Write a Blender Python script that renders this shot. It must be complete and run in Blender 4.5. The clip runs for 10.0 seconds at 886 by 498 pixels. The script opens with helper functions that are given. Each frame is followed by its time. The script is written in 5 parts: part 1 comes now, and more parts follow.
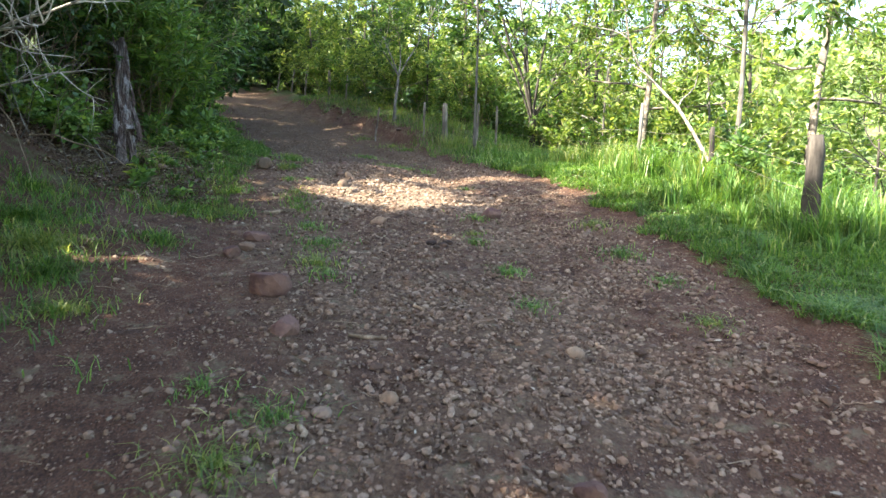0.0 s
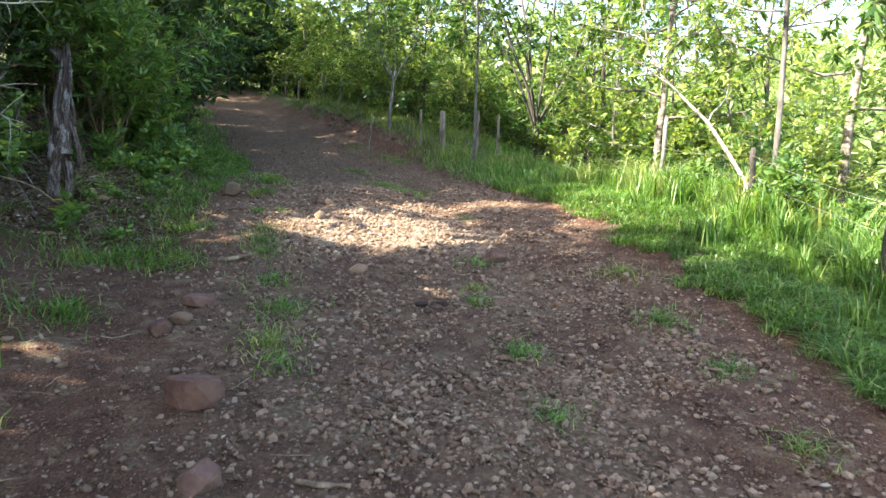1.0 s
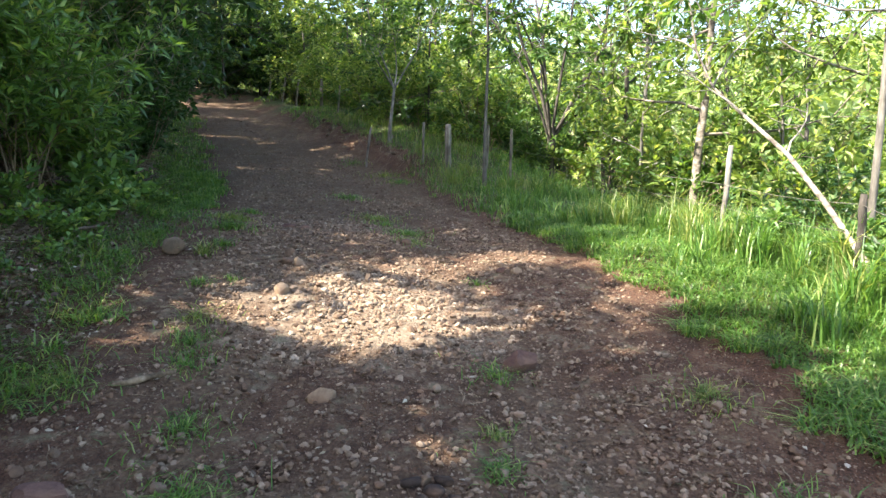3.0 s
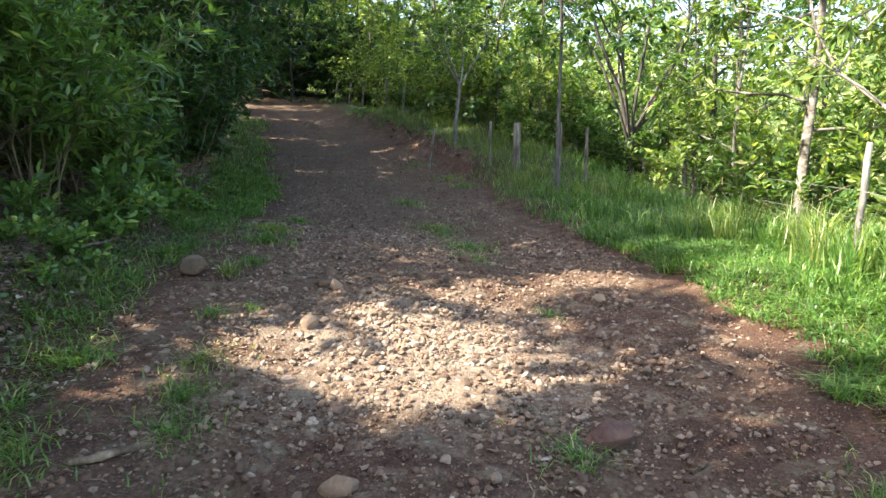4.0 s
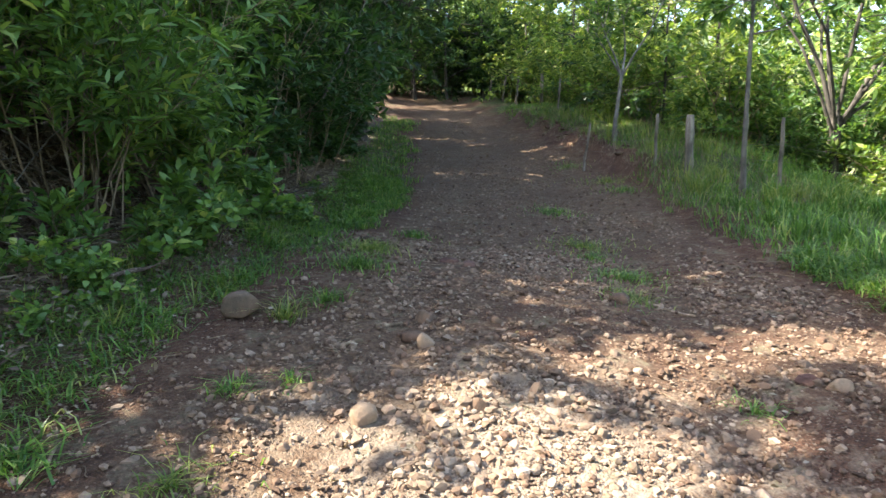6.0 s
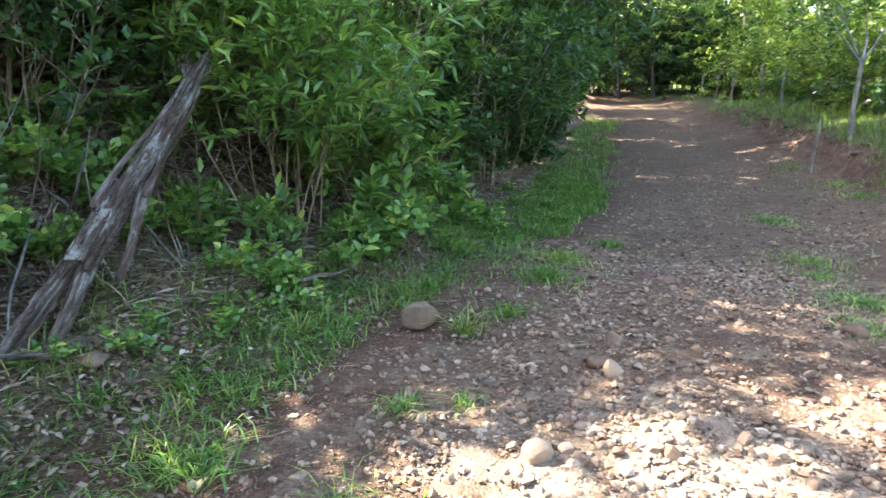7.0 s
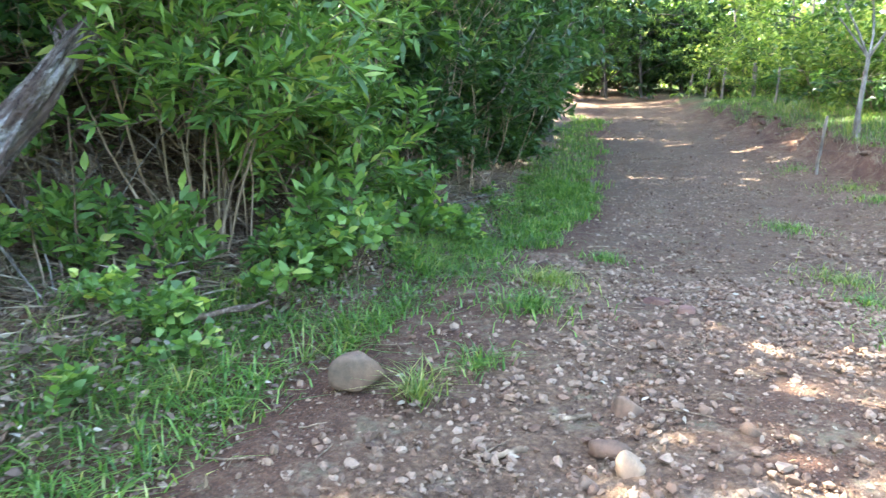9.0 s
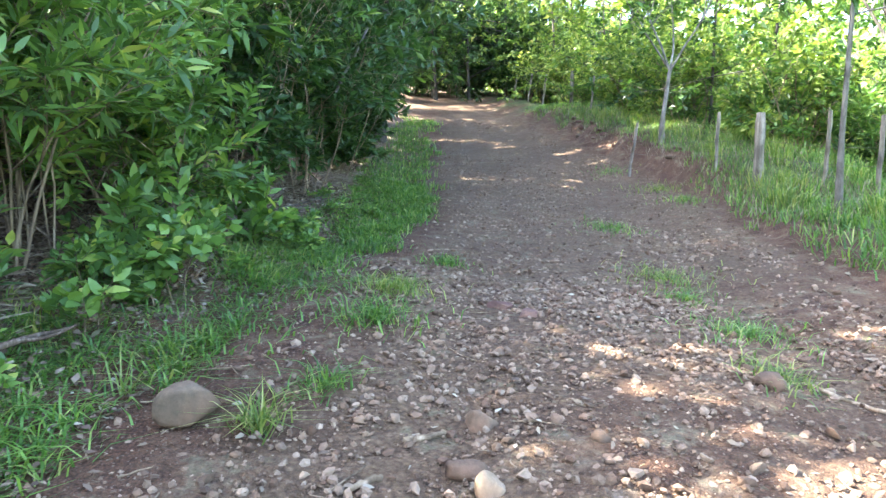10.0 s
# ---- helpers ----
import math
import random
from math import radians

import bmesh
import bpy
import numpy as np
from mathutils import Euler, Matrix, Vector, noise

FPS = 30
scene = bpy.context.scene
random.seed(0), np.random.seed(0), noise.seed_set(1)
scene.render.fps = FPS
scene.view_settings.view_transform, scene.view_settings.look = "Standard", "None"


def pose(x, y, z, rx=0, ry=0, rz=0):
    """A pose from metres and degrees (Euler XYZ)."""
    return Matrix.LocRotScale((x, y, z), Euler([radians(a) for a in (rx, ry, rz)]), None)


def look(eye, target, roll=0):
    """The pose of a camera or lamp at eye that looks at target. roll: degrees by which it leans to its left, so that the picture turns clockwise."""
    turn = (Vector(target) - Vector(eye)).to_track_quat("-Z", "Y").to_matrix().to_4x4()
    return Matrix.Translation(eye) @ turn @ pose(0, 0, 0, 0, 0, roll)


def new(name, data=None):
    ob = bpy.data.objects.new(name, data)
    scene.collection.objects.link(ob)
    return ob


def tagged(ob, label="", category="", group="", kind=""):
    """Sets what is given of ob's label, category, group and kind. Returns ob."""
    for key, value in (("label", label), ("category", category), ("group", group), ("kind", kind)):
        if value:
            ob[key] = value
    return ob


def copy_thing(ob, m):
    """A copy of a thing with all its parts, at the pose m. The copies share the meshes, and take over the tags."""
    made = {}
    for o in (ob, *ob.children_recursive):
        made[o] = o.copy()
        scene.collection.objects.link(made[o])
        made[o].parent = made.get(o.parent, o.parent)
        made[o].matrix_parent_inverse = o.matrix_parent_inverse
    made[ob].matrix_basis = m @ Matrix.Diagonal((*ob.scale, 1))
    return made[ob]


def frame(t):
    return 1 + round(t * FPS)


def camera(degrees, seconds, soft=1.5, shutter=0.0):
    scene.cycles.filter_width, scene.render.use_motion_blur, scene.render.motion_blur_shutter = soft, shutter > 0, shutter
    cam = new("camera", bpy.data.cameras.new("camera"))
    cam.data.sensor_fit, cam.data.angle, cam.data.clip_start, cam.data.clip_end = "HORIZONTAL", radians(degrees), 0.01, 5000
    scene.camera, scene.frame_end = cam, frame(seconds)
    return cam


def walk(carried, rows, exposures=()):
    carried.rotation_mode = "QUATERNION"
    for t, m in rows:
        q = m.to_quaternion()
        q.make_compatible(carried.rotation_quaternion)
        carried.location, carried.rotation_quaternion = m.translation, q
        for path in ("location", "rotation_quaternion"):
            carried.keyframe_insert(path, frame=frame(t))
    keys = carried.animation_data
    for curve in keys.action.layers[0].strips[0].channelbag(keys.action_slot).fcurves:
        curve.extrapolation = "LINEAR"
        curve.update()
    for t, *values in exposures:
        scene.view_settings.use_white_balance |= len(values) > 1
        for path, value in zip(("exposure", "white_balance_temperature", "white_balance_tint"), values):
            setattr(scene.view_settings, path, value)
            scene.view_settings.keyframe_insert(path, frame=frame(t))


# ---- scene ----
cam = camera(64.7, 10.0, 1.4, 0.18)
METRES, EYE, TILT, LEAN, TURN = 7.5, 1.6, -7.0, 0.0, 0.0
ROWS = [
    (0.0, -0.0000, 0.0000, -0.0000, 0.000, -0.000, -0.000),
    (0.5, 0.0028, 0.0854, 0.0309, -0.026, 0.041, 0.040),
    (1.0, 0.0060, 0.1624, 0.0572, -0.035, 0.017, 0.111),
    (1.5, 0.0081, 0.2316, 0.0867, -0.054, 0.072, 0.255),
    (2.0, 0.0096, 0.2898, 0.1038, -0.088, 0.024, 0.225),
    (3.5, 0.0095, 0.4688, 0.1546, 2.016, 0.070, 0.388),
    (4.0, 0.0114, 0.5419, 0.1610, 6.154, 0.125, -0.053),
    (4.5, 0.0120, 0.6068, 0.1675, 6.139, 0.140, -0.067),
    (5.0, 0.0099, 0.6726, 0.1768, 6.076, 0.132, -0.120),
    (5.5, 0.0041, 0.7218, 0.1834, 13.585, 0.069, -0.883),
    (6.0, -0.0007, 0.7623, 0.1898, 18.982, 0.025, -1.215),
    (7.5, -0.0152, 0.8142, 0.2011, 39.127, -0.604, -3.204),
    (8.0, -0.0280, 0.8445, 0.2038, 38.366, -0.552, -3.110),
    (8.5, -0.0462, 0.8805, 0.2064, 38.098, -0.522, -3.037),
    (9.0, -0.0715, 0.9231, 0.2131, 33.951, -0.329, -2.808),
    (9.5, -0.0836, 0.9401, 0.2164, 25.487, -0.007, -2.096),
    (10.0, -0.0870, 0.9393, 0.2188, 20.436, 0.140, -1.554),
]
walk(cam, [(t, pose(0, 0, EYE, TILT, LEAN, TURN) @ pose(METRES * x, METRES * y, METRES * z, 90 + pitch, roll, yaw)) for t, x, y, z, yaw, pitch, roll in ROWS],
     exposures=[(0.0, 2.74, 6600, 11), (1.5, 2.64, 6550, 11), (3.5, 2.46, 6450, 11), (6.2, 2.68, 6400, 11), (7.3, 3.92, 6250, 12), (8.5, 4.22, 6200, 12), (9.3, 4.35, 6100, 11), (10.0, 4.15, 6100, 11)])

# ---- sky and sun ----
SUN = Vector((-0.64, -0.28, 0.72)).normalized()
world = bpy.data.worlds.new("sky")
scene.world = world
world.use_nodes = True
wn = world.node_tree.nodes
sky = wn.new("ShaderNodeTexSky")
sky.sky_type, sky.sun_disc = "NISHITA", False
sky.sun_elevation = math.asin(SUN.z)
sky.sun_rotation = math.atan2(SUN.x, SUN.y)
sky.air_density, sky.dust_density = 1.0, 2.5
world.node_tree.links.new(sky.outputs[0], wn["Background"].inputs[0])
wn["Background"].inputs[1].default_value = 0.15
sun_data = bpy.data.lights.new("sun", "SUN")
sun_data.energy, sun_data.angle, sun_data.color = 5.0, radians(0.6), (1.0, 0.93, 0.8)
sun_lamp = new("sun", sun_data)
sun_lamp.matrix_world = look(SUN * 60, (0, 0, 0))

rng = np.random.default_rng(7)


# ---- materials ----
def material(name, rough=0.9, metal=0.0):
    m = bpy.data.materials.new(name)
    m.use_nodes = True
    b = m.node_tree.nodes["Principled BSDF"]
    b.inputs["Roughness"].default_value = rough
    b.inputs["Metallic"].default_value = metal
    b.inputs["Specular IOR Level"].default_value = 0.3
    return m, m.node_tree.nodes, m.node_tree.links, b


def noise_of(nodes, links, scale, detail=6, rough=0.6, stretch=(1, 1, 1), object_space=True):
    co = nodes.new("ShaderNodeTexCoord")
    mp = nodes.new("ShaderNodeMapping")
    mp.inputs["Scale"].default_value = stretch
    links.new(co.outputs["Object" if object_space else "Generated"], mp.inputs[0])
    n = nodes.new("ShaderNodeTexNoise")
    n.inputs["Scale"].default_value, n.inputs["Detail"].default_value, n.inputs["Roughness"].default_value = scale, detail, rough
    links.new(mp.outputs[0], n.inputs["Vector"])
    return n.outputs["Fac"]


def ramp_of(nodes, links, fac, stops):
    r = nodes.new("ShaderNodeValToRGB")
    els = r.color_ramp.elements
    while len(els) < len(stops):
        els.new(0.5)
    for e, (p, c) in zip(els, stops):
        e.position, e.color = p, (*c, 1)
    links.new(fac, r.inputs[0])
    return r.outputs[0]


def mix_of(nodes, links, fac, a, b, kind="MIX"):
    m = nodes.new("ShaderNodeMix")
    m.data_type, m.blend_type = "RGBA", kind
    for v, sock in ((fac, m.inputs["Factor"]), (a, m.inputs["A"]), (b, m.inputs["B"])):
        if isinstance(v, (int, float)):
            sock.default_value = v
        elif isinstance(v, tuple):
            sock.default_value = (*v, 1)
        else:
            links.new(v, sock)
    return m.outputs["Result"]


def bump_of(nodes, links, b, height, strength=0.5, dist=0.02):
    k = nodes.new("ShaderNodeBump")
    k.inputs["Strength"].default_value, k.inputs["Distance"].default_value = strength, dist
    links.new(height, k.inputs["Height"])
    links.new(k.outputs[0], b.inputs["Normal"])


def random_of(nodes):
    return nodes.new("ShaderNodeNewGeometry").outputs["Random Per Island"]


def leaf_material(name, dark, mid, light, glow, through_share=0.42, rough=0.42):
    m, nodes, links, b = material(name, rough)
    col = ramp_of(nodes, links, random_of(nodes), [(0.0, dark), (0.5, mid), (0.9, light), (1.0, glow)])
    patchy = ramp_of(nodes, links, noise_of(nodes, links, 1.6, 3), [(0.3, (0.72, 0.75, 0.7)), (0.7, (1.1, 1.1, 1.0))])
    col = mix_of(nodes, links, 1.0, col, patchy, "MULTIPLY")
    links.new(col, b.inputs["Base Color"])
    b.inputs["Specular IOR Level"].default_value = 0.4
    tr = nodes.new("ShaderNodeBsdfTranslucent")
    warm = mix_of(nodes, links, 1.0, col, (1.5, 1.45, 0.6), "MULTIPLY")
    links.new(warm, tr.inputs[0])
    mx = nodes.new("ShaderNodeMixShader")
    mx.inputs[0].default_value = through_share
    links.new(b.outputs[0], mx.inputs[1])
    links.new(tr.outputs[0], mx.inputs[2])
    links.new(mx.outputs[0], nodes["Material Output"].inputs[0])
    return m


def bark_material(name, dark, mid, light, grain=9.0, stretch=(1, 1, 0.18), depth=0.03):
    m, nodes, links, b = material(name, 0.92)
    fine = noise_of(nodes, links, grain, 10, 0.68, stretch)
    big = noise_of(nodes, links, 5.0, 5, 0.6, (1, 1, 0.5))
    c1 = ramp_of(nodes, links, fine, [(0.34, dark), (0.52, mid), (0.68, light)])
    c2 = ramp_of(nodes, links, big, [(0.36, (0.42, 0.41, 0.38)), (0.5, (0.9, 0.88, 0.84)), (0.66, (1.3, 1.26, 1.18))])
    links.new(mix_of(nodes, links, 1.0, c1, c2, "MULTIPLY"), b.inputs["Base Color"])
    bump_of(nodes, links, b, fine, 0.8, depth)
    return m


def stone_material(name, a, b2, c, per_piece=True):
    m, nodes, links, b = material(name, 0.88)
    rnd = random_of(nodes) if per_piece else nodes.new("ShaderNodeObjectInfo").outputs["Random"]
    col = ramp_of(nodes, links, rnd, [(0.0, a), (0.5, b2), (1.0, c)])
    fine = noise_of(nodes, links, 38, 8, 0.7)
    dust = ramp_of(nodes, links, fine, [(0.3, (0.62, 0.6, 0.58)), (0.7, (1.18, 1.12, 1.05))])
    col = mix_of(nodes, links, 1.0, col, dust, "MULTIPLY")
    col = mix_of(nodes, links, ramp_of(nodes, links, noise_of(nodes, links, 6, 5), [(0.45, (0, 0, 0)), (0.7, (0.6, 0.6, 0.6))]), col, (0.2, 0.115, 0.07))
    links.new(col, b.inputs["Base Color"])
    bump_of(nodes, links, b, fine, 0.6, 0.012)
    return m


def ground_material():
    m, nodes, links, b = material("earth_and_gravel", 0.95)
    def attr(n):
        a = nodes.new("ShaderNodeAttribute")
        a.attribute_name = n
        return a.outputs["Fac"]
    big, midn, fine = noise_of(nodes, links, 0.55, 5), noise_of(nodes, links, 5, 8, 0.7), noise_of(nodes, links, 46, 6, 0.75)
    soil = ramp_of(nodes, links, midn, [(0.28, (0.05, 0.023, 0.012)), (0.5, (0.095, 0.047, 0.026)), (0.74, (0.16, 0.09, 0.053))])
    vor = nodes.new("ShaderNodeTexVoronoi")
    co = nodes.new("ShaderNodeTexCoord")
    links.new(co.outputs["Object"], vor.inputs["Vector"])
    vor.inputs["Scale"].default_value = 34
    grit = mix_of(nodes, links, 0.5, ramp_of(nodes, links, vor.outputs["Distance"], [(0.0, (0.235, 0.16, 0.096)), (0.35, (0.138, 0.086, 0.048)), (0.7, (0.052, 0.029, 0.016))]),
                  ramp_of(nodes, links, fine, [(0.3, (0.055, 0.031, 0.017)), (0.7, (0.205, 0.138, 0.083))]))
    litter = ramp_of(nodes, links, fine, [(0.25, (0.05, 0.034, 0.025)), (0.5, (0.14, 0.095, 0.065)), (0.75, (0.3, 0.24, 0.19))])
    green = ramp_of(nodes, links, midn, [(0.3, (0.03, 0.048, 0.016)), (0.7, (0.085, 0.115, 0.036))])
    wob = ramp_of(nodes, links, midn, [(0.35, (0, 0, 0)), (0.65, (1, 1, 1))])
    def soft(a):
        k = nodes.new("ShaderNodeMath")
        k.operation = "MULTIPLY_ADD"
        links.new(wob, k.inputs[0])
        k.inputs[1].default_value = 0.7
        links.new(a, k.inputs[2])
        r = nodes.new("ShaderNodeMapRange")
        links.new(k.outputs[0], r.inputs[0])
        r.inputs[1].default_value, r.inputs[2].default_value = 0.5, 1.2
        return r.outputs[0]
    crumb = nodes.new("ShaderNodeTexVoronoi")
    links.new(co.outputs["Object"], crumb.inputs["Vector"])
    crumb.inputs["Scale"].default_value = 95
    crumb_tone = ramp_of(nodes, links, crumb.outputs["Distance"], [(0.0, (1.35, 1.32, 1.28)), (0.45, (1.0, 1.0, 1.0)), (0.8, (0.5, 0.48, 0.46))])
    flecks = ramp_of(nodes, links, noise_of(nodes, links, 70, 3, 0.5), [(0.62, (0, 0, 0)), (0.7, (0.7, 0.7, 0.7))])
    soil = mix_of(nodes, links, flecks, mix_of(nodes, links, 1.0, soil, crumb_tone, "MULTIPLY"), (0.24, 0.19, 0.145))
    col = mix_of(nodes, links, soft(attr("gravel")), soil, grit)
    # paler ground tone that brightens the sun patch by colour
    sun_pale = ramp_of(nodes, links, fine, [(0.3, (0.16, 0.118, 0.08)), (0.7, (0.4, 0.325, 0.24))])
    col = mix_of(nodes, links, soft(attr("sun_pale")), col, sun_pale)
    col = mix_of(nodes, links, soft(attr("litter")), col, litter)
    col = mix_of(nodes, links, soft(attr("green")), col, green)
    shade = ramp_of(nodes, links, big, [(0.3, (0.8, 0.8, 0.8)), (0.7, (1.15, 1.15, 1.15))])
    links.new(mix_of(nodes, links, 1.0, col, shade, "MULTIPLY"), b.inputs["Base Color"])
    h = nodes.new("ShaderNodeMath")
    links.new(midn, h.inputs[0])
    links.new(fine, h.inputs[1])
    h2 = nodes.new("ShaderNodeMath")
    h2.operation = "MULTIPLY_ADD"
    links.new(crumb.outputs["Distance"], h2.inputs[0])
    h2.inputs[1].default_value = -0.45
    links.new(h.outputs[0], h2.inputs[2])
    bump_of(nodes, links, b, h2.outputs[0], 0.85, 0.03)
    return m


M_GROUND = ground_material()
M_LEAF_SHRUB = leaf_material("shrub_leaf", (0.056, 0.112, 0.034), (0.108, 0.205, 0.054), (0.205, 0.318, 0.08), (0.42, 0.45, 0.13))
# Darker copy of the leaf: shade is put into the colour.
M_LEAF_DARK = leaf_material("shaded_leaf", (0.0238, 0.055, 0.0196), (0.041, 0.092, 0.0294), (0.0702, 0.14, 0.042), (0.151, 0.21, 0.063), 0.38)
# Yellow-green leaf, lightened so that foliage reads as sunlit.
M_LEAF_LIGHT = leaf_material("sunlit_leaf", (0.06, 0.115, 0.028), (0.145, 0.225, 0.056), (0.27, 0.335, 0.1), (0.5, 0.48, 0.21), 0.48)
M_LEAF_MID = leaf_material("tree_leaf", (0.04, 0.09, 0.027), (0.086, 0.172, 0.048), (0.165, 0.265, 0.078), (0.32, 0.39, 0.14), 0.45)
# Paler than the near leaves: haze and strong sun are in the colour.
M_WOODS = leaf_material("sun_hazed_foliage", (0.101, 0.156, 0.0576), (0.187, 0.252, 0.096), (0.288, 0.348, 0.144), (0.432, 0.456, 0.23), 0.4)
M_GRASS = leaf_material("grass_blade", (0.042, 0.1, 0.024), (0.098, 0.205, 0.044), (0.19, 0.3, 0.074), (0.38, 0.4, 0.18), 0.42)
M_GRASS_PALE = leaf_material("tall_grass_blade", (0.075, 0.14, 0.035), (0.15, 0.22, 0.055), (0.28, 0.31, 0.11), (0.48, 0.45, 0.23), 0.45)
M_DRY = leaf_material("dry_leaf", (0.06, 0.038, 0.028), (0.12, 0.082, 0.06), (0.2, 0.155, 0.12), (0.36, 0.32, 0.27), 0.12, 0.8)
M_RUSSET = leaf_material("russet_leaf", (0.045, 0.022, 0.014), (0.12, 0.066, 0.042), (0.23, 0.155, 0.11), (0.4, 0.34, 0.28), 0.12, 0.75)
M_STRAW = leaf_material("dry_straw", (0.085, 0.056, 0.038), (0.18, 0.134, 0.096), (0.29, 0.235, 0.182), (0.46, 0.41, 0.34), 0.1, 0.8)
M_BARK = bark_material("grey_bark", (0.06, 0.055, 0.048), (0.155, 0.143, 0.126), (0.29, 0.272, 0.245))
M_BARK_PALE = bark_material("pale_bark", (0.085, 0.079, 0.07), (0.21, 0.197, 0.178), (0.39, 0.37, 0.34), 11.0, (1, 1, 0.35))
M_BIRCH = bark_material("ringed_pale_bark", (0.075, 0.062, 0.05), (0.19, 0.165, 0.138), (0.38, 0.35, 0.305), 9.0, (0.8, 0.8, 2.0), 0.012)
M_BARK_DARK = bark_material("dark_bark", (0.03, 0.026, 0.022), (0.07, 0.062, 0.053), (0.13, 0.118, 0.1))
M_DEAD = bark_material("weathered_dead_wood", (0.03, 0.02, 0.015), (0.12, 0.088, 0.064), (0.3, 0.255, 0.21), 26.0, (1.0, 1.0, 0.13), 0.03)


def log_material():
    """Rotten wood: red-brown inner wood, grey weathered bark and pale bleached patches, split along the grain."""
    m, nodes, links, b = material("rotten_log_wood", 0.93)
    fibre = noise_of(nodes, links, 42.0, 10, 0.75, (1, 1, 0.09))
    plates = noise_of(nodes, links, 13.0, 7, 0.62, (1, 1, 0.16))
    pale = noise_of(nodes, links, 8.0, 7, 0.65, (1, 1, 0.28))
    grit = noise_of(nodes, links, 60.0, 5, 0.7)
    inner = ramp_of(nodes, links, fibre, [(0.32, (0.012, 0.008, 0.006)), (0.5, (0.08, 0.052, 0.039)), (0.7, (0.18, 0.13, 0.1))])
    bark = ramp_of(nodes, links, fibre, [(0.33, (0.016, 0.013, 0.011)), (0.5, (0.135, 0.108, 0.085)), (0.68, (0.32, 0.275, 0.23))])
    bleached = ramp_of(nodes, links, grit, [(0.3, (0.2, 0.185, 0.165)), (0.7, (0.52, 0.49, 0.45))])
    col = mix_of(nodes, links, ramp_of(nodes, links, plates, [(0.46, (0, 0, 0)), (0.53, (1, 1, 1))]), inner, bark)
    col = mix_of(nodes, links, ramp_of(nodes, links, pale, [(0.54, (0, 0, 0)), (0.6, (0.75, 0.75, 0.75))]), col, bleached)
    links.new(col, b.inputs["Base Color"])
    k = nodes.new("ShaderNodeMath")
    k.operation = "MULTIPLY_ADD"
    links.new(plates, k.inputs[0])
    k.inputs[1].default_value = 1.6
    links.new(fibre, k.inputs[2])
    bump_of(nodes, links, b, k.outputs[0], 0.9, 0.045)
    return m


M_LOG = log_material()
M_TWIG = bark_material("dry_twig", (0.1, 0.07, 0.045), (0.22, 0.165, 0.11), (0.38, 0.31, 0.23), 14.0)
# Bleached wood, whitened further so that branches in shade look sunlit.
M_DEAD_PALE = bark_material("bleached_sunlit_twig", (0.32, 0.29, 0.25), (0.52, 0.48, 0.42), (0.7, 0.66, 0.6), 14.0)
M_STEM = bark_material("brown_stem", (0.05, 0.034, 0.022), (0.12, 0.085, 0.055), (0.22, 0.165, 0.115), 14.0)
M_POST = bark_material("weathered_post", (0.1, 0.085, 0.07), (0.23, 0.205, 0.175), (0.4, 0.37, 0.33), 12.0, (1.5, 1.5, 0.1))
M_GRAVEL = stone_material("gravel_stone", (0.066, 0.041, 0.027), (0.15, 0.106, 0.073), (0.28, 0.22, 0.163))
# gravel lightened to make the sun patch brighter
M_SUN_PALE_STONE = stone_material("sun_pale_stone", (0.135, 0.098, 0.066), (0.25, 0.193, 0.138), (0.41, 0.335, 0.255))
M_STONE = stone_material("loose_stone", (0.085, 0.057, 0.039), (0.14, 0.1, 0.07), (0.2, 0.155, 0.115), False)
M_RED = stone_material("red_rock", (0.075, 0.042, 0.035), (0.105, 0.06, 0.05), (0.15, 0.09, 0.075), False)
M_TAN = stone_material("tan_rock", (0.19, 0.135, 0.09), (0.25, 0.185, 0.125), (0.31, 0.24, 0.17), False)
M_BOULDER = stone_material("brown_boulder", (0.105, 0.08, 0.056), (0.12, 0.092, 0.065), (0.14, 0.108, 0.077), False)
M_DUNG = stone_material("dark_clod", (0.03, 0.02, 0.015), (0.05, 0.033, 0.024), (0.07, 0.05, 0.035), False)


# ---- the lie of the land ----
def smooth_table(y, ys, vs, w=0.9):
    return sum(np.interp(np.asarray(y, float) + k * w, ys, vs) for k in (-1, -0.5, 0, 0.5, 1)) / 5


def left_edge(y):
    return smooth_table(y, [-20, 3, 5, 7.9, 9, 11, 13, 15, 18, 21.2, 27.5, 37.5, 60, 90], [-0.9, -1.4, -1.8, -2.4, -2.7, -3.1, -3.4, -3.9, -5.2, -6.5, -8.9, -13, -23, -40])


def right_edge(y):
    return smooth_table(y, [-20, 4, 5.5, 7.1, 8.3, 10.5, 13.1, 17, 20, 24.2, 30.8, 35.8, 60, 90], [2.8, 2.2, 2.1, 1.83, 1.6, 1.1, 0.3, -0.5, -1.4, -3.2, -6.4, -9, -19, -36])


def step(a, b, v):
    k = np.clip((v - a) / (b - a), 0, 1)
    return k * k * (3 - 2 * k)


def waves(x, y, scale, seed):
    """Cheap smooth noise, -1 to 1, of two coordinates."""
    r = np.random.default_rng(seed)
    out = 0
    for k in range(7):
        a, f, p = r.uniform(0, 6.283), r.uniform(0.6, 1.8) / scale, r.uniform(0, 6.283)
        out = out + np.sin((np.cos(a) * x + np.sin(a) * y) * f * 6.283 + p)
    return out / 4.2


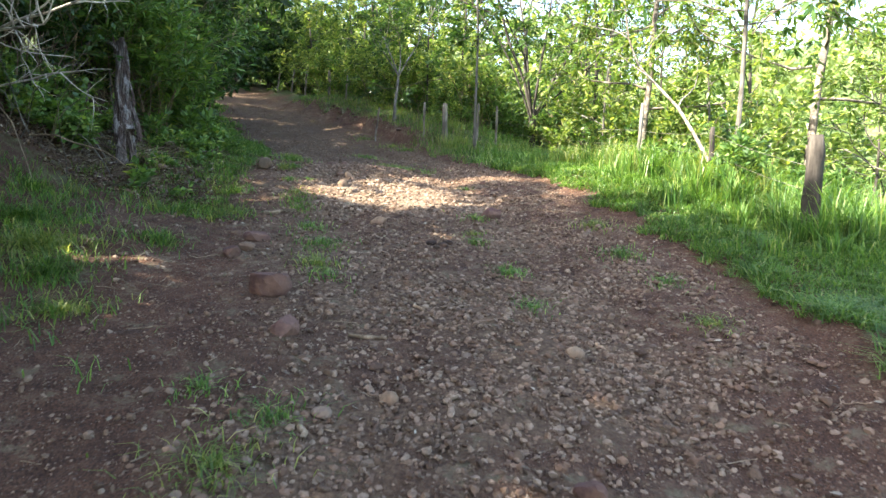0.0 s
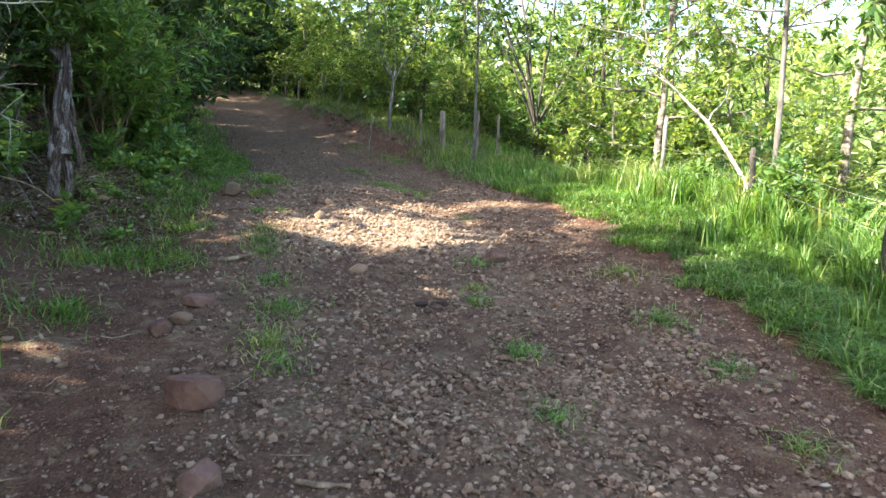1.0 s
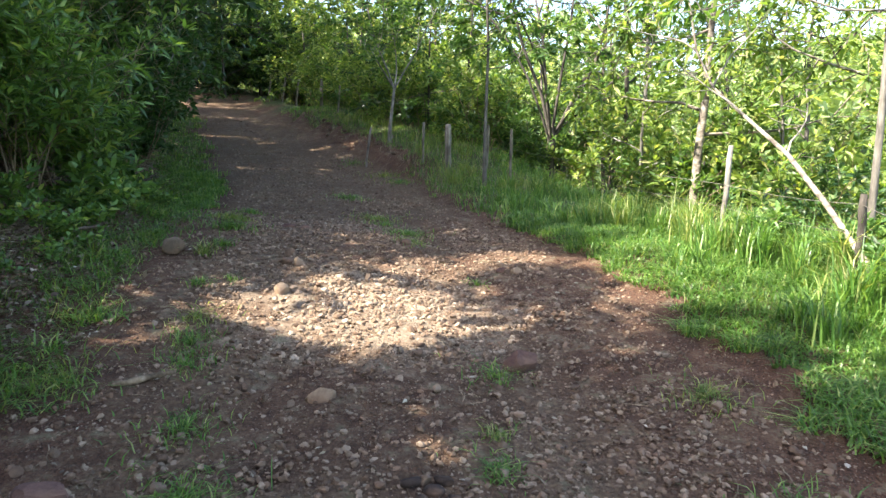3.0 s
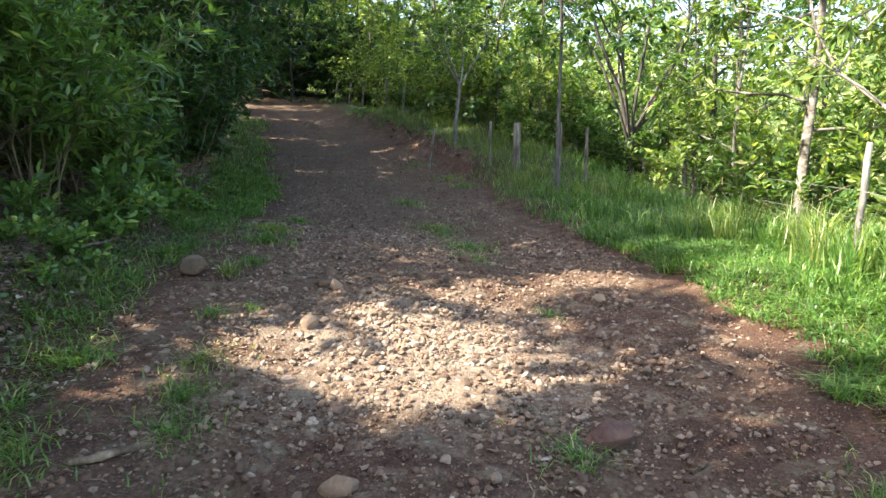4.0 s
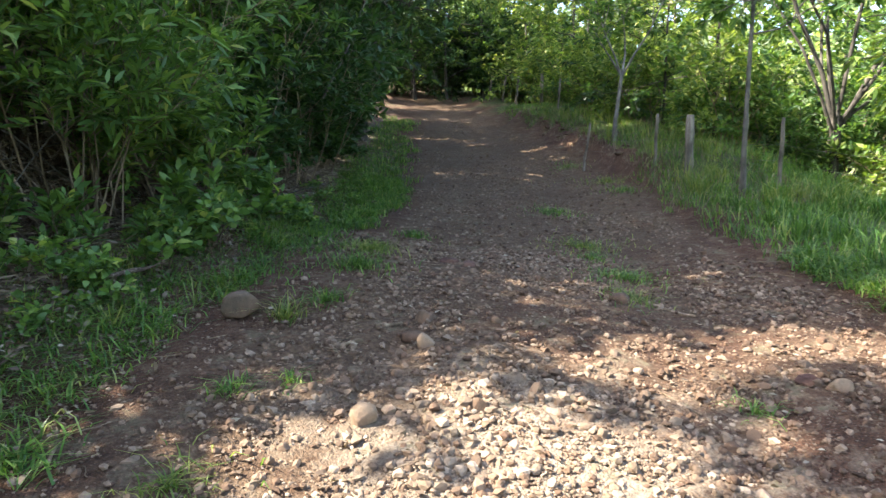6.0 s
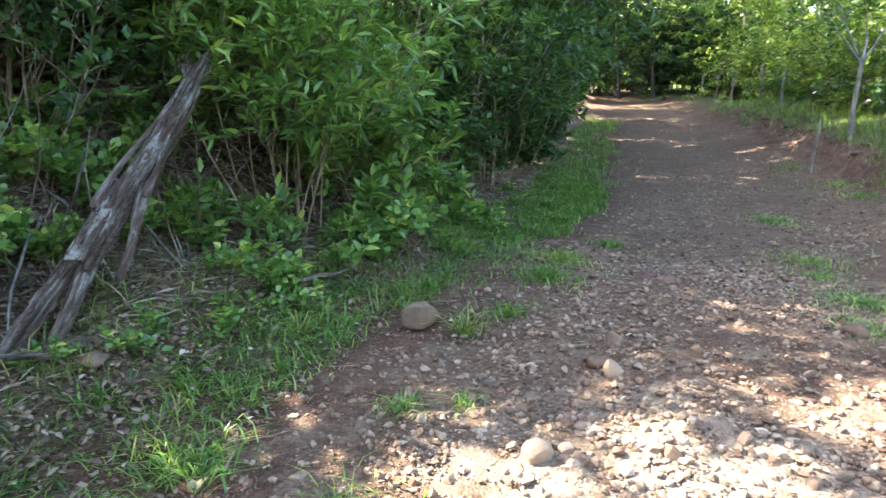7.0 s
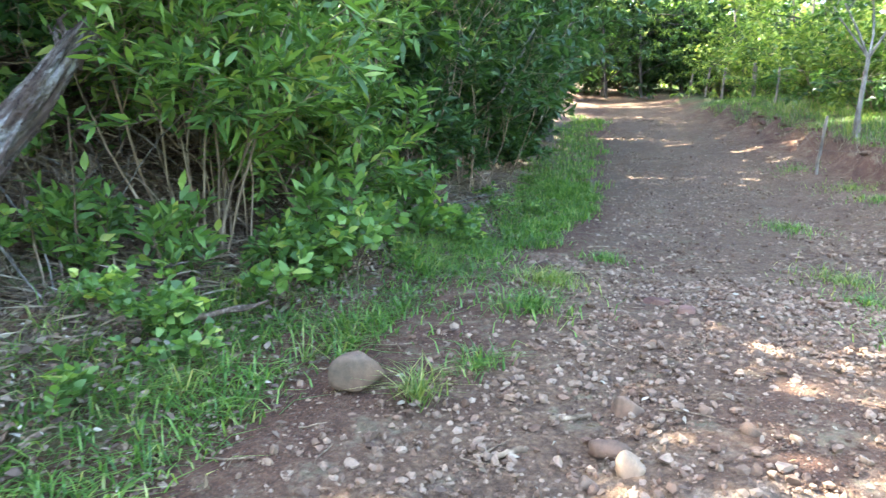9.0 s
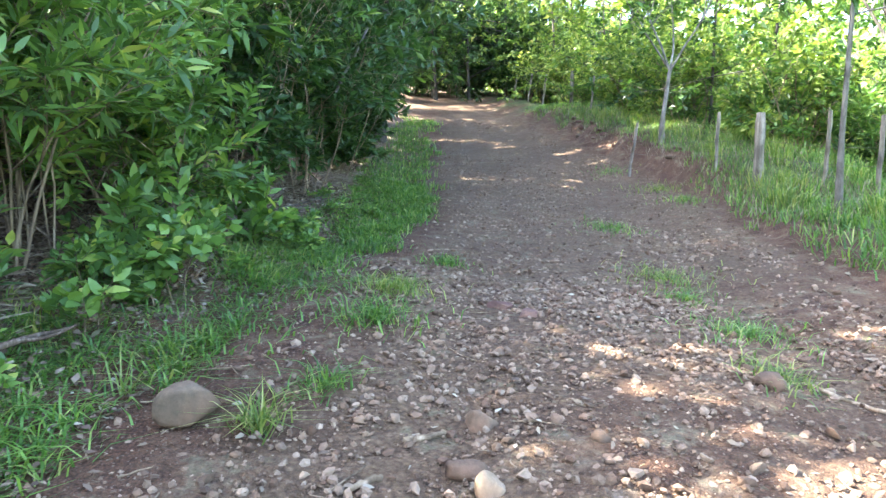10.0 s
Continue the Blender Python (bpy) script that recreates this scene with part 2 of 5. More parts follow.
def height(x, y):
    x, y = np.asarray(x, float), np.asarray(y, float)
    base = smooth_table(y, [-400, -60, -6, 0, 9.5, 14.5, 19, 25, 32, 40, 90, 400], [-20, -8, -0.84, 0, 1.36, 1.65, 2.05, 3.0, 4.3, 5.7, 13, 40], 1.2)
    xl, xr = left_edge(y), right_edge(y)
    el, er = xl - x, x - xr
    cross = 0.075 * np.clip((xl + xr) / 2 + 0.5 - x, 0, 2.2)
    z = base + cross
    # cut bank and hill on the uphill side
    z = z + 0.2 * np.clip(el, 0, 1.4) + 0.8 * np.clip(el - 1.4, 0, 0.9) + 0.42 * np.clip(el - 2.3, 0, 6) + 0.22 * np.clip(el - 8.3, 0, 90)
    # verge, far bank and valley on the downhill side
    bank = step(16.5, 20.5, y) * (1 - step(29, 36, y)) * (0.75 + 0.3 * waves(x * 0, y, 2.2, 12))
    z = z + bank * 0.42 * step(0.0, 0.5, er + 0.15 * waves(x * 0, y, 1.1, 13)) + 0.05 * step(0, 0.3, er)
    z = z - 0.42 * np.clip(er - 2.0, 0, 7) - 0.3 * np.clip(er - 9.0, 0, 37) + 0.3 * np.clip(er - 80, 0, 120)
    # swell of the track below the shrubs
    z = z + step(6.6, 8.6, y) * (1 - step(10.4, 12.5, y)) * (0.035 + 0.055 * step(0.4, -1.2, x) + 0.03 * step(-1.8, -3.0, x))
    # relief
    road = (el < 0) & (er < 0)
    rough = np.where(road, 0.35, 1.0)
    z = z + rough * (0.05 * waves(x, y, 2.3, 3) + 0.02 * waves(x, y, 0.7, 4)) * step(400, 60, np.hypot(x, y))
    # wheel ruts
    mid = (xl + xr) / 2
    z = z - 0.05 * np.exp(-((x - mid - 0.85) / 0.3) ** 2) - 0.04 * np.exp(-((x - mid + 0.75) / 0.3) ** 2)
    return z


def ground_at(x, y):
    return float(height(x, y))


def spread(lo, hi, fine_lo, fine_hi, d, grow=1.16):
    mid = list(np.arange(fine_lo, fine_hi, d))
    a, s = [], d
    v = fine_lo
    while v > lo:
        s *= grow
        v -= s
        a.append(v)
    b, s, v = [], d, mid[-1]
    while v < hi:
        s *= grow
        v += s
        b.append(v)
    return np.array(a[::-1] + mid + b)


# ---- mesh helpers ----
def mesh_of(name, verts, faces, mat=None, smooth=False):
    """A mesh from an array of vertices and a list of index arrays, one for each face size."""
    me = bpy.data.meshes.new(name)
    verts = np.asarray(verts, np.float32)
    faces = [np.asarray(f, np.int32) for f in faces if len(f)]
    me.vertices.add(len(verts))
    me.vertices.foreach_set("co", verts.ravel())
    loops = np.concatenate([f.ravel() for f in faces])
    sizes = np.concatenate([np.full(len(f), f.shape[1], np.int32) for f in faces])
    me.loops.add(len(loops))
    me.loops.foreach_set("vertex_index", loops)
    me.polygons.add(len(sizes))
    me.polygons.foreach_set("loop_start", np.concatenate([[0], np.cumsum(sizes)[:-1]]).astype(np.int32))
    me.polygons.foreach_set("use_smooth", np.full(len(sizes), smooth))
    me.update(calc_edges=True)
    if mat:
        me.materials.append(mat)
    return me


def part(name, me, parent=None, label=""):
    ob = new(name, me)
    if parent:
        ob.parent = parent
    return tagged(ob, label)


def thing(name, place, label, category, group="", kind=""):
    ob = new(name)
    ob.location = place
    return tagged(ob, label, category, group, kind)


def unit(v):
    return v / np.maximum(np.linalg.norm(v, axis=-1, keepdims=True), 1e-9)


class Tubes:
    """Gathers tapered, bent tubes into one mesh."""

    def __init__(self):
        self.v, self.f, self.n = [], [], 0

    def add(self, path, radii, sides=6, rough=0.0, r=rng):
        path, radii = np.asarray(path, float), np.asarray(radii, float)
        t = unit(np.gradient(path, axis=0))
        ref = np.array([0.31, 0.87, 0.38]) if abs(t[0] @ np.array([0.31, 0.87, 0.38])) < 0.9 else np.array([1.0, 0, 0])
        a = unit(np.cross(t, ref))
        b = np.cross(t, a)
        ang = np.arange(sides) / sides * 6.28318
        wob = 1 + rough * r.normal(size=(len(path), sides))
        ring = path[:, None] + radii[:, None, None] * wob[..., None] * (np.cos(ang)[None, :, None] * a[:, None] + np.sin(ang)[None, :, None] * b[:, None])
        k = np.arange(len(path) - 1)[:, None] * sides
        j = np.arange(sides)[None]
        j2 = (j + 1) % sides
        q = np.stack([k + j, k + j2, k + sides + j2, k + sides + j], -1).reshape(-1, 4) + self.n
        self.v.append(ring.reshape(-1, 3))
        self.f.append(q)
        self.n += len(path) * sides

    def mesh(self, name, mat, smooth=True):
        return mesh_of(name, np.concatenate(self.v), [np.concatenate(self.f)], mat, smooth)


def leaf_arrays(pos, axis, length, width, r, full=True, droop=0.25):
    """Folded, pointed leaves: six vertices each when full, else four."""
    n = len(pos)
    axis = unit(axis)
    up = unit(np.array([0, 0, 1.0]) + 0.55 * r.normal(size=(n, 3)))
    side = unit(np.cross(axis, up))
    nor = np.cross(side, axis)
    length = np.broadcast_to(length, n)[:, None]
    width = np.broadcast_to(width, n)[:, None]
    sag = np.array([0, 0, -1.0]) * length * droop
    if full:
        p = [pos, pos + axis * length * 0.33 - side * width * 0.5 + nor * width * 0.16 + sag * 0.12, pos + axis * length * 0.33 + side * width * 0.5 + nor * width * 0.16 + sag * 0.12,
             pos + axis * length * 0.68 - side * width * 0.36 + nor * width * 0.1 + sag * 0.5, pos + axis * length * 0.68 + side * width * 0.36 + nor * width * 0.1 + sag * 0.5, pos + axis * length + sag]
        v = np.stack(p, 1).reshape(-1, 3)
        k = (np.arange(n) * 6)[:, None]
        return v, [np.concatenate([k + np.array([[0, 2, 1]]), k + np.array([[3, 4, 5]])]), k + np.array([[1, 2, 4, 3]])]
    p = [pos, pos + axis * length * 0.45 + side * width * 0.5 + nor * width * 0.15 + sag * 0.3, pos + axis * length + sag, pos + axis * length * 0.45 - side * width * 0.5 + nor * width * 0.15 + sag * 0.3]
    v = np.stack(p, 1).reshape(-1, 3)
    k = (np.arange(n) * 4)[:, None]
    return v, [np.concatenate([k + np.array([[0, 1, 2]]), k + np.array([[0, 2, 3]])])]


def clusters(tips, outward, per, length, width, r, spread_by=0.5, full=True, droop=0.25, keep=None):
    """Leaves in whorls round twig tips."""
    n = len(tips)
    pos = np.repeat(tips, per, 0)
    out = np.repeat(outward, per, 0)
    axis = unit(unit(r.normal(size=(n * per, 3)) * np.array([1, 1, 0.5])) + out * spread_by + np.array([0, 0, 0.2]))
    pos = pos + axis * length * r.uniform(0.0, 0.35, (n * per, 1)) - out * r.uniform(0, 1, (n * per, 1)) * length * 0.8
    if keep is not None:
        ok = keep(pos)
        pos, axis = pos[ok], axis[ok]
    s = r.uniform(0.65, 1.2, len(pos))
    return leaf_arrays(pos, axis, length * s, width * s, r, full, droop)


def limb(tubes, tips, r, start, way, length, radius, depth, wander=0.25, lift=0.15, kids=4, sides=6, first=0.35, keep=None):
    """A wandering limb with smaller limbs on it; the ends of the last ones are gathered in tips. keep: where a limb may grow."""
    k = 6 if depth else 4
    path, d = [np.array(start, float)], unit(np.array(way, float))
    for i in range(k - 1):
        d = unit(d + r.normal(size=3) * wander * (0.5 if depth else 0.7) + np.array([0, 0, lift * 0.3]))
        path.append(path[-1] + d * length / (k - 1))
    path = np.array(path)
    if keep is not None and keep(path[1:]).mean() < 0.85:
        return
    tubes.add(path, np.linspace(radius, radius * 0.35, k), sides if depth else 3)
    if depth == 0:
        for i in range(1, k):
            tips.append((path[i], unit(path[i] - path[i - 1])))
        return
    for c in range(kids):
        f = first + (1 - first) * (c + r.uniform(0.2, 0.9)) / kids
        i = min(int(f * (k - 1)), k - 2)
        q = path[i] + (path[i + 1] - path[i]) * (f * (k - 1) - i)
        t = unit(path[i + 1] - path[i])
        side = unit(np.cross(t, r.normal(size=3)))
        limb(tubes, tips, r, q, unit(t * 0.55 + side * 0.85), length * r.uniform(0.42, 0.65), radius * 0.5, depth - 1, wander, lift, kids, max(3, sides - 1), 0.25, keep)
    tips.append((path[-1], d))


# Where the low sun comes through the canopy onto the ground.
def sunlit(p):
    """True for points whose shadow would fall where sun reaches the road and the downhill verge."""
    h = p[:, 2] - (0.14 * p[:, 1])
    x = p[:, 0] - SUN.x / SUN.z * h
    y = p[:, 1] - SUN.y / SUN.z * h
    h = p[:, 2] - height(x, y)
    x = p[:, 0] - SUN.x / SUN.z * h
    y = p[:, 1] - SUN.y / SUN.z * h
    n1, n2 = waves(x, y, 0.9, 21), waves(x, y, 2.6, 22)
    n1 = n1 + 0.55 * waves(x, y, 0.33, 23) + 0.5 * np.sin(p[:, 0] * 917.3 + p[:, 1] * 631.7 + p[:, 2] * 743.1)
    main = ((x + 0.55) / 0.88) ** 2 + ((y - 8.02) / 0.7) ** 2 + 0.3 * n1 < 1.0
    streak = (np.abs(y - 9.7 + 0.25 * (x - 0.7)) < 0.06 + 0.12 * n1) & (np.abs(x - 0.8) < 0.9)
    streak |= (np.abs(y - 8.75 + 0.1 * x) < 0.08 * n1) & (x > 0.9) & (x < 2.2)
    verge = x > np.interp(y, [-5, 5.5, 7.3, 8.0, 8.7, 10, 11.2, 12.5, 14, 18, 30], [4.4, 3.8, 3.3, 2.1, 1.65, 1.6, 2.8, 3.6, 4.0, 3.9, 3.2]) + 0.25 * n2 + 0.2 * n1
    far = (np.abs(y - 23.5 - 0.4 * (x + 3)) < 0.12 + 0.3 * n1) & (x > -4.0)
    far |= (y > 28) & (n1 > 1.5) & (x > left_edge(y) + 1)
    for cx, cy, size in ((-0.58, 9.05, 0.15), (-0.61, 9.95, 0.15), (0.1, 11.1, 0.2), (1.38, 8.3, 0.18), (0.9, 9.85, 0.2)):
        main |= np.hypot(x - cx, (y - cy) * 1.6) < size * (1 + 0.3 * n1)
    crown = np.zeros(len(p), bool)
    for q, size in LIT_CROWNS:
        d = p - np.array(q)
        along = d @ np.array(SUN)
        off = np.linalg.norm(d - along[:, None] * np.array(SUN), axis=1)
        crown |= (along > 0.9) & (off < size * (0.75 + 0.45 * n1))
    return main | streak | verge | far | crown


LIT_CROWNS = [((-3.3, 9.75, 3.1), 0.65), ((-3.0, 9.3, 2.2), 0.3), ((-3.7, 7.5, 2.95), 0.8), ((-4.7, 11.2, 3.6), 0.6)]


def shade_side(p):
    """Where the uphill canopy grows: out of the gaps that let sun through, and not low over the track."""
    low_over_track = (p[:, 0] > left_edge(p[:, 1]) - 0.5) & (p[:, 2] - height(p[:, 0], p[:, 1]) < 3.3)
    return ~sunlit(p) & ~low_over_track


def tree(name, base, tall, radius, lean, label, leaf_mat, bark, seed, crown_from=0.45, kids=5, reach=0.42, per=16, leaf=(0.13, 0.05), keep=None, depth=2, full=False, droop=0.3, limbs=9, group="", lift=0.15, sides=9, rise=(0.3, 1.1)):
    """A tapered trunk with limbs and a crown of leaf whorls at the twigs."""
    r = np.random.default_rng(seed)
    x, y = base
    z = ground_at(x, y) - 0.12
    ob = thing(name, (x, y, z), label, "tree", group)
    tubes, tips = Tubes(), []
    k = 9
    f = np.linspace(0, 1, k)
    bend = np.cumsum(r.normal(size=(k, 2)) * 0.009 * tall, axis=0) * f[:, None]
    path = np.stack([lean[0] * f * tall + bend[:, 0], lean[1] * f * tall + bend[:, 1], f * tall], 1)
    rad = radius * (1 - 0.72 * f) * (1 + 0.55 * np.exp(-f * tall / 0.25))
    shift = np.array([x, y, z])
    kp = (lambda p: keep(p + shift)) if keep else None
    if kp is not None:
        good = kp(path)
        top = max(4, k if good[4:].all() else 4 + int(np.argmin(good[4:])))
        path, rad, k = path[:top], rad[:top], top
    tubes.add(path, rad, sides, 0.05, r)
    for i in range(limbs):
        g = crown_from + (1 - crown_from) * (i + r.uniform(0.1, 0.9)) / limbs
        j = min(int(g * (k - 1)), k - 2)
        q = path[j] + (path[j + 1] - path[j]) * (g * (k - 1) - j)
        a = i * 2.4 + r.uniform(-0.5, 0.5)
        way = np.array([math.cos(a), math.sin(a), r.uniform(*rise)])
        limb(tubes, tips, r, q, way, tall * reach * r.uniform(0.6, 1.1) * (1.15 - 0.5 * g), min(radius * (1 - 0.7 * g) * 0.45, 0.035), depth - 1, 0.45, lift, kids, 6, 0.35, kp)
    tips.append((path[-1], np.array([0, 0, 1.0])))
    part("trunk", tubes.mesh("trunk", bark), ob)
    if per:
        tp, od = np.array([t[0] for t in tips]), np.array([t[1] for t in tips])
        v, fs = clusters(tp, od, per, leaf[0], leaf[1], r, 0.5, full, droop, kp)
        if len(v):
            part("crown", mesh_of("crown", v, fs, leaf_mat), ob)
    return ob


# ---- ground ----
gx = spread(-900, 900, -6.0, 3.5, 0.1)
gy = spread(-300, 1200, 1.5, 16, 0.1)
X, Y = np.meshgrid(gx, gy)
Z = height(X, Y)
nx, ny = len(gx), len(gy)
idx = np.arange(nx * ny).reshape(ny, nx)
quads = np.stack([idx[:-1, :-1], idx[:-1, 1:], idx[1:, 1:], idx[1:, :-1]], -1).reshape(-1, 4)
EL, ER = left_edge(Y) - X, X - right_edge(Y)
MID = (left_edge(Y) + right_edge(Y)) / 2
gravel_mask = step(0.1, -1.0, EL) * step(0.25, -0.45, ER) * (0.45 + 0.55 * step(-0.5, 0.4, waves(X, Y, 2.4, 8)))
gravel_mask = np.maximum(gravel_mask, 0.75 * step(-0.1, -0.7, EL) * step(0.1, -0.5, ER) * step(10, 14, Y))
gravel_mask *= 1 - 0.5 * step(-0.4, 0.2, X - MID - 1.0) * step(12, 9, Y)
# ellipse of painted sunlight round the sun patch
sun_pale_mask = 1.0 * np.exp(-(((X + 0.45) / 1.0) ** 2 + ((Y - 8.1) / 0.9) ** 2)) * (0.75 + 0.25 * waves(X, Y, 1.0, 19))
litter_mask = step(0.2, 0.9, EL) * step(6.6, 7.6, Y)
green_mask = step(0.5, 1.1, ER) * (1 - step(0.7, 0.35, ER) * step(18, 20, Y) * step(30, 27, Y)) + 0.5 * step(5.5, 7.0, Y) * step(0.0, 0.4, EL) * step(3.0, 1.2, EL) * step(-0.2, 0.6, waves(X, Y, 1.6, 9)) + step(3.4, 4.8, EL)
inner = (np.abs(X) < 7) & (Y > 1) & (Y < 19)
Z = Z + np.where(inner, 0.008 * waves(X, Y, 0.23, 11) + 0.006 * rng.normal(size=X.shape), 0)
ground = new("ground", mesh_of("ground", np.stack([X, Y, Z], -1).reshape(-1, 3), [quads], M_GROUND, True))
tagged(ground, "red earth hillside with a stony farm track across it", "ground", kind="structure")
for name, mask in (("gravel", gravel_mask), ("sun_pale", sun_pale_mask), ("litter", litter_mask), ("green", green_mask)):
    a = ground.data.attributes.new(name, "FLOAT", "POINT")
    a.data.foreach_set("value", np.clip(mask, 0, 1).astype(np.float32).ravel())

# ---- trees of the downhill side ----
tree("tree", (6.7, 13.1), 8.5, 0.1, (0.05, 0.02), "stout tree with pale sunlit bark beyond the fence", M_LEAF_LIGHT, M_BIRCH, 11, 0.36, 5, 0.32, 15, (0.16, 0.055), limbs=12, full=True, droop=0.45, lift=0.0, rise=(-0.1, 0.35))
tree("tree", (4.02, 9.7), 6.2, 0.04, (0.012, 0.02), "slender straight sapling with yellow-green leaves", M_LEAF_MID, M_BARK, 12, 0.36, 5, 0.36, 16, (0.15, 0.05), limbs=11, full=True, droop=0.45, lift=0.0, rise=(-0.05, 0.4))
tree("tree", (4.2, 15.1), 7.5, 0.085, (0.008, 0.01), "pale-barked tree with drooping bright leaves", M_LEAF_LIGHT, M_BIRCH, 13, 0.26, 6, 0.36, 16, (0.18, 0.06), limbs=14, full=True, droop=0.55, lift=-0.1, rise=(-0.2, 0.3))
tree("tree", (3.9, 17.3), 5.5, 0.04, (0.02, 0.01), "thin pale tree with light green leaves", M_LEAF_LIGHT, M_BARK_PALE, 14, 0.22, 5, 0.36, 10, (0.15, 0.06), limbs=12)
tree("tree", (7.4, 11.6), 5.0, 0.045, (0.02, 0.01), "thin tree with light green leaves", M_LEAF_LIGHT, M_BARK, 20, 0.3, 5, 0.3, 9, (0.14, 0.055), limbs=10)
tree("tree", (5.6, 14.6), 4.6, 0.04, (-0.02, 0.01), "thin tree with light green leaves", M_LEAF_LIGHT, M_BARK, 21, 0.25, 5, 0.34, 9, (0.14, 0.055), limbs=10)
tree("tree", (0.71, 15.85), 7.0, 0.034, (0.0, 0.01), "slender straight tree with dark green leaves", M_LEAF_MID, M_BARK, 16, 0.3, 6, 0.32, 17, (0.15, 0.065), limbs=14, droop=0.4, lift=0.0, rise=(-0.05, 0.45))
tree("tree", (4.4, 20.6), 9.0, 0.075, (0.02, 0.0), "dark-stemmed tree in the thicket", M_LEAF_MID, M_BARK_DARK, 17, 0.35, 4, 0.38, 10, (0.16, 0.065))
tree("tree", (4.3, 18.4), 8.0, 0.06, (-0.02, 0.02), "grey-stemmed tree in the thicket", M_LEAF_LIGHT, M_BARK, 18, 0.4, 4, 0.38, 10, (0.16, 0.065))

for i, (x, y, tall) in enumerate([(0.6, 23.5, 8.0), (5.0, 24.5, 9.5), (-0.6, 25.5, 8.5), (6.2, 20.0, 8.0)]):
    tree("tree", (x, y), tall, 0.04, (0.01, 0.01), "dense green tree in the wood below the track", M_LEAF_MID if i % 2 else M_LEAF_DARK, M_BARK_DARK, 25 + 40 * i, 0.18, 6, 0.38, 16, (0.17, 0.075), limbs=15, lift=0.0, rise=(-0.05, 0.5), group="trees in the wood")


def vase_tree():
    """Several grey limbs fanning out of one base, sparsely leaved."""
    x, y = 2.5, 20.4
    ob = thing("tree", (x, y, ground_at(x, y) - 0.12), "dark tree fanning into many bare grey limbs", "tree")
    r = np.random.default_rng(15)
    tubes, tips = Tubes(), []
    tubes.add([(0, 0, 0), (0.02, 0, 0.45), (0.05, 0.02, 1.0), (0.1, 0.05, 1.5)], [0.17, 0.13, 0.11, 0.09], 9, 0.05, r)
    for a, out, n, q in ((3.0, 0.3, 6.0, 0.05), (2.4, 0.15, 6.5, 0.045), (0.2, 0.4, 6.5, 0.05), (0.7, 0.2, 6.5, 0.04), (-0.4, 0.75, 5.5, 0.04), (3.5, 0.5, 4.5, 0.035), (1.6, 0.4, 6.0, 0.035), (4.6, 0.5, 5.0, 0.035), (0.1, 1.6, 3.0, 0.03)):
        limb(tubes, tips, r, (0.08, 0.04, 0.9 + 0.5 * r.random()), (math.cos(a) * out, math.sin(a) * out, 1.0), n, q, 2, 0.26, 0.1, 4, 7, 0.4)
    part("trunk", tubes.mesh("trunk", M_BARK_DARK), ob)
    tp, od = np.array([t[0] for t in tips]), np.array([t[1] for t in tips])
    v, fs = clusters(tp[::2], od[::2], 5, 0.15, 0.06, r, 0.5, False, 0.3)
    part("crown", mesh_of("crown", v, fs, M_LEAF_LIGHT), ob)


vase_tree()


def forked_tree():
    ob = thing("tree", (-1.5, 21.8, ground_at(-1.5, 21.8) - 0.1), "pale thin tree forking into a Y on the bank", "tree")
    r = np.random.default_rng(19)
    tubes, tips = Tubes(), []
    tubes.add([(0, 0, 0), (0.02, 0, 0.5), (0.08, 0.05, 1.0), (0.14, 0.1, 1.5)], [0.075, 0.05, 0.044, 0.04], 8)
    for way, n in (((-0.36, 0.0, 1.0), 2.6), ((0.42, 0.1, 1.0), 2.8), ((-0.6, 0.2, 0.9), 1.6), ((0.1, 0.5, 1.0), 2.4)):
        limb(tubes, tips, r, (0.14, 0.1, 1.48), way, n, 0.026, 2, 0.2, 0.3, 4)
    part("trunk", tubes.mesh("trunk", M_BARK_PALE), ob)
    tp, od = np.array([t[0] for t in tips]), np.array([t[1] for t in tips])
    v, fs = clusters(tp, od, 9, 0.16, 0.065, r, 0.5, False, 0.3)
    part("crown", mesh_of("crown", v, fs, M_LEAF_MID), ob)


forked_tree()

# more of the wood on the slope below the track
r0 = np.random.default_rng(5)
# The mid leaf tone on two of these stands for shaded depth.
woods_a = [tree("tree", (60, 60), 7.0, 0.07, (0.02, 0.0), "leafy tree on the slope below the track", M_LEAF_LIGHT, M_BARK_DARK, 31, 0.14, 5, 0.4, 14, (0.15, 0.062), group="trees below the track"),
           tree("tree", (63, 60), 6.0, 0.06, (-0.03, 0.02), "leafy tree on the slope below the track", M_LEAF_MID, M_BARK_DARK, 32, 0.14, 5, 0.42, 14, (0.15, 0.062), group="trees below the track"),
           tree("tree", (66, 60), 8.0, 0.08, (0.0, 0.03), "tall leafy tree on the slope below the track", M_LEAF_MID, M_BARK_DARK, 33, 0.14, 5, 0.38, 14, (0.15, 0.062), group="trees below the track")]
for i in range(24):
    yy = r0.uniform(8, 46)
    e = r0.uniform(6.5, 9) + 14 * r0.random() ** 1.4
    if yy > 22:
        e = r0.uniform(4.5, 6.5) + 18 * r0.random() ** 1.3
    xx = float(right_edge(yy)) + e
    s = r0.uniform(0.8, 1.25)
    t = copy_thing(woods_a[i % 3], pose(xx, yy, ground_at(xx, yy) - 0.12, 0, 0, r0.uniform(0, 360)) @ Matrix.Scale(s, 4))
    t.scale = (s, s, s)

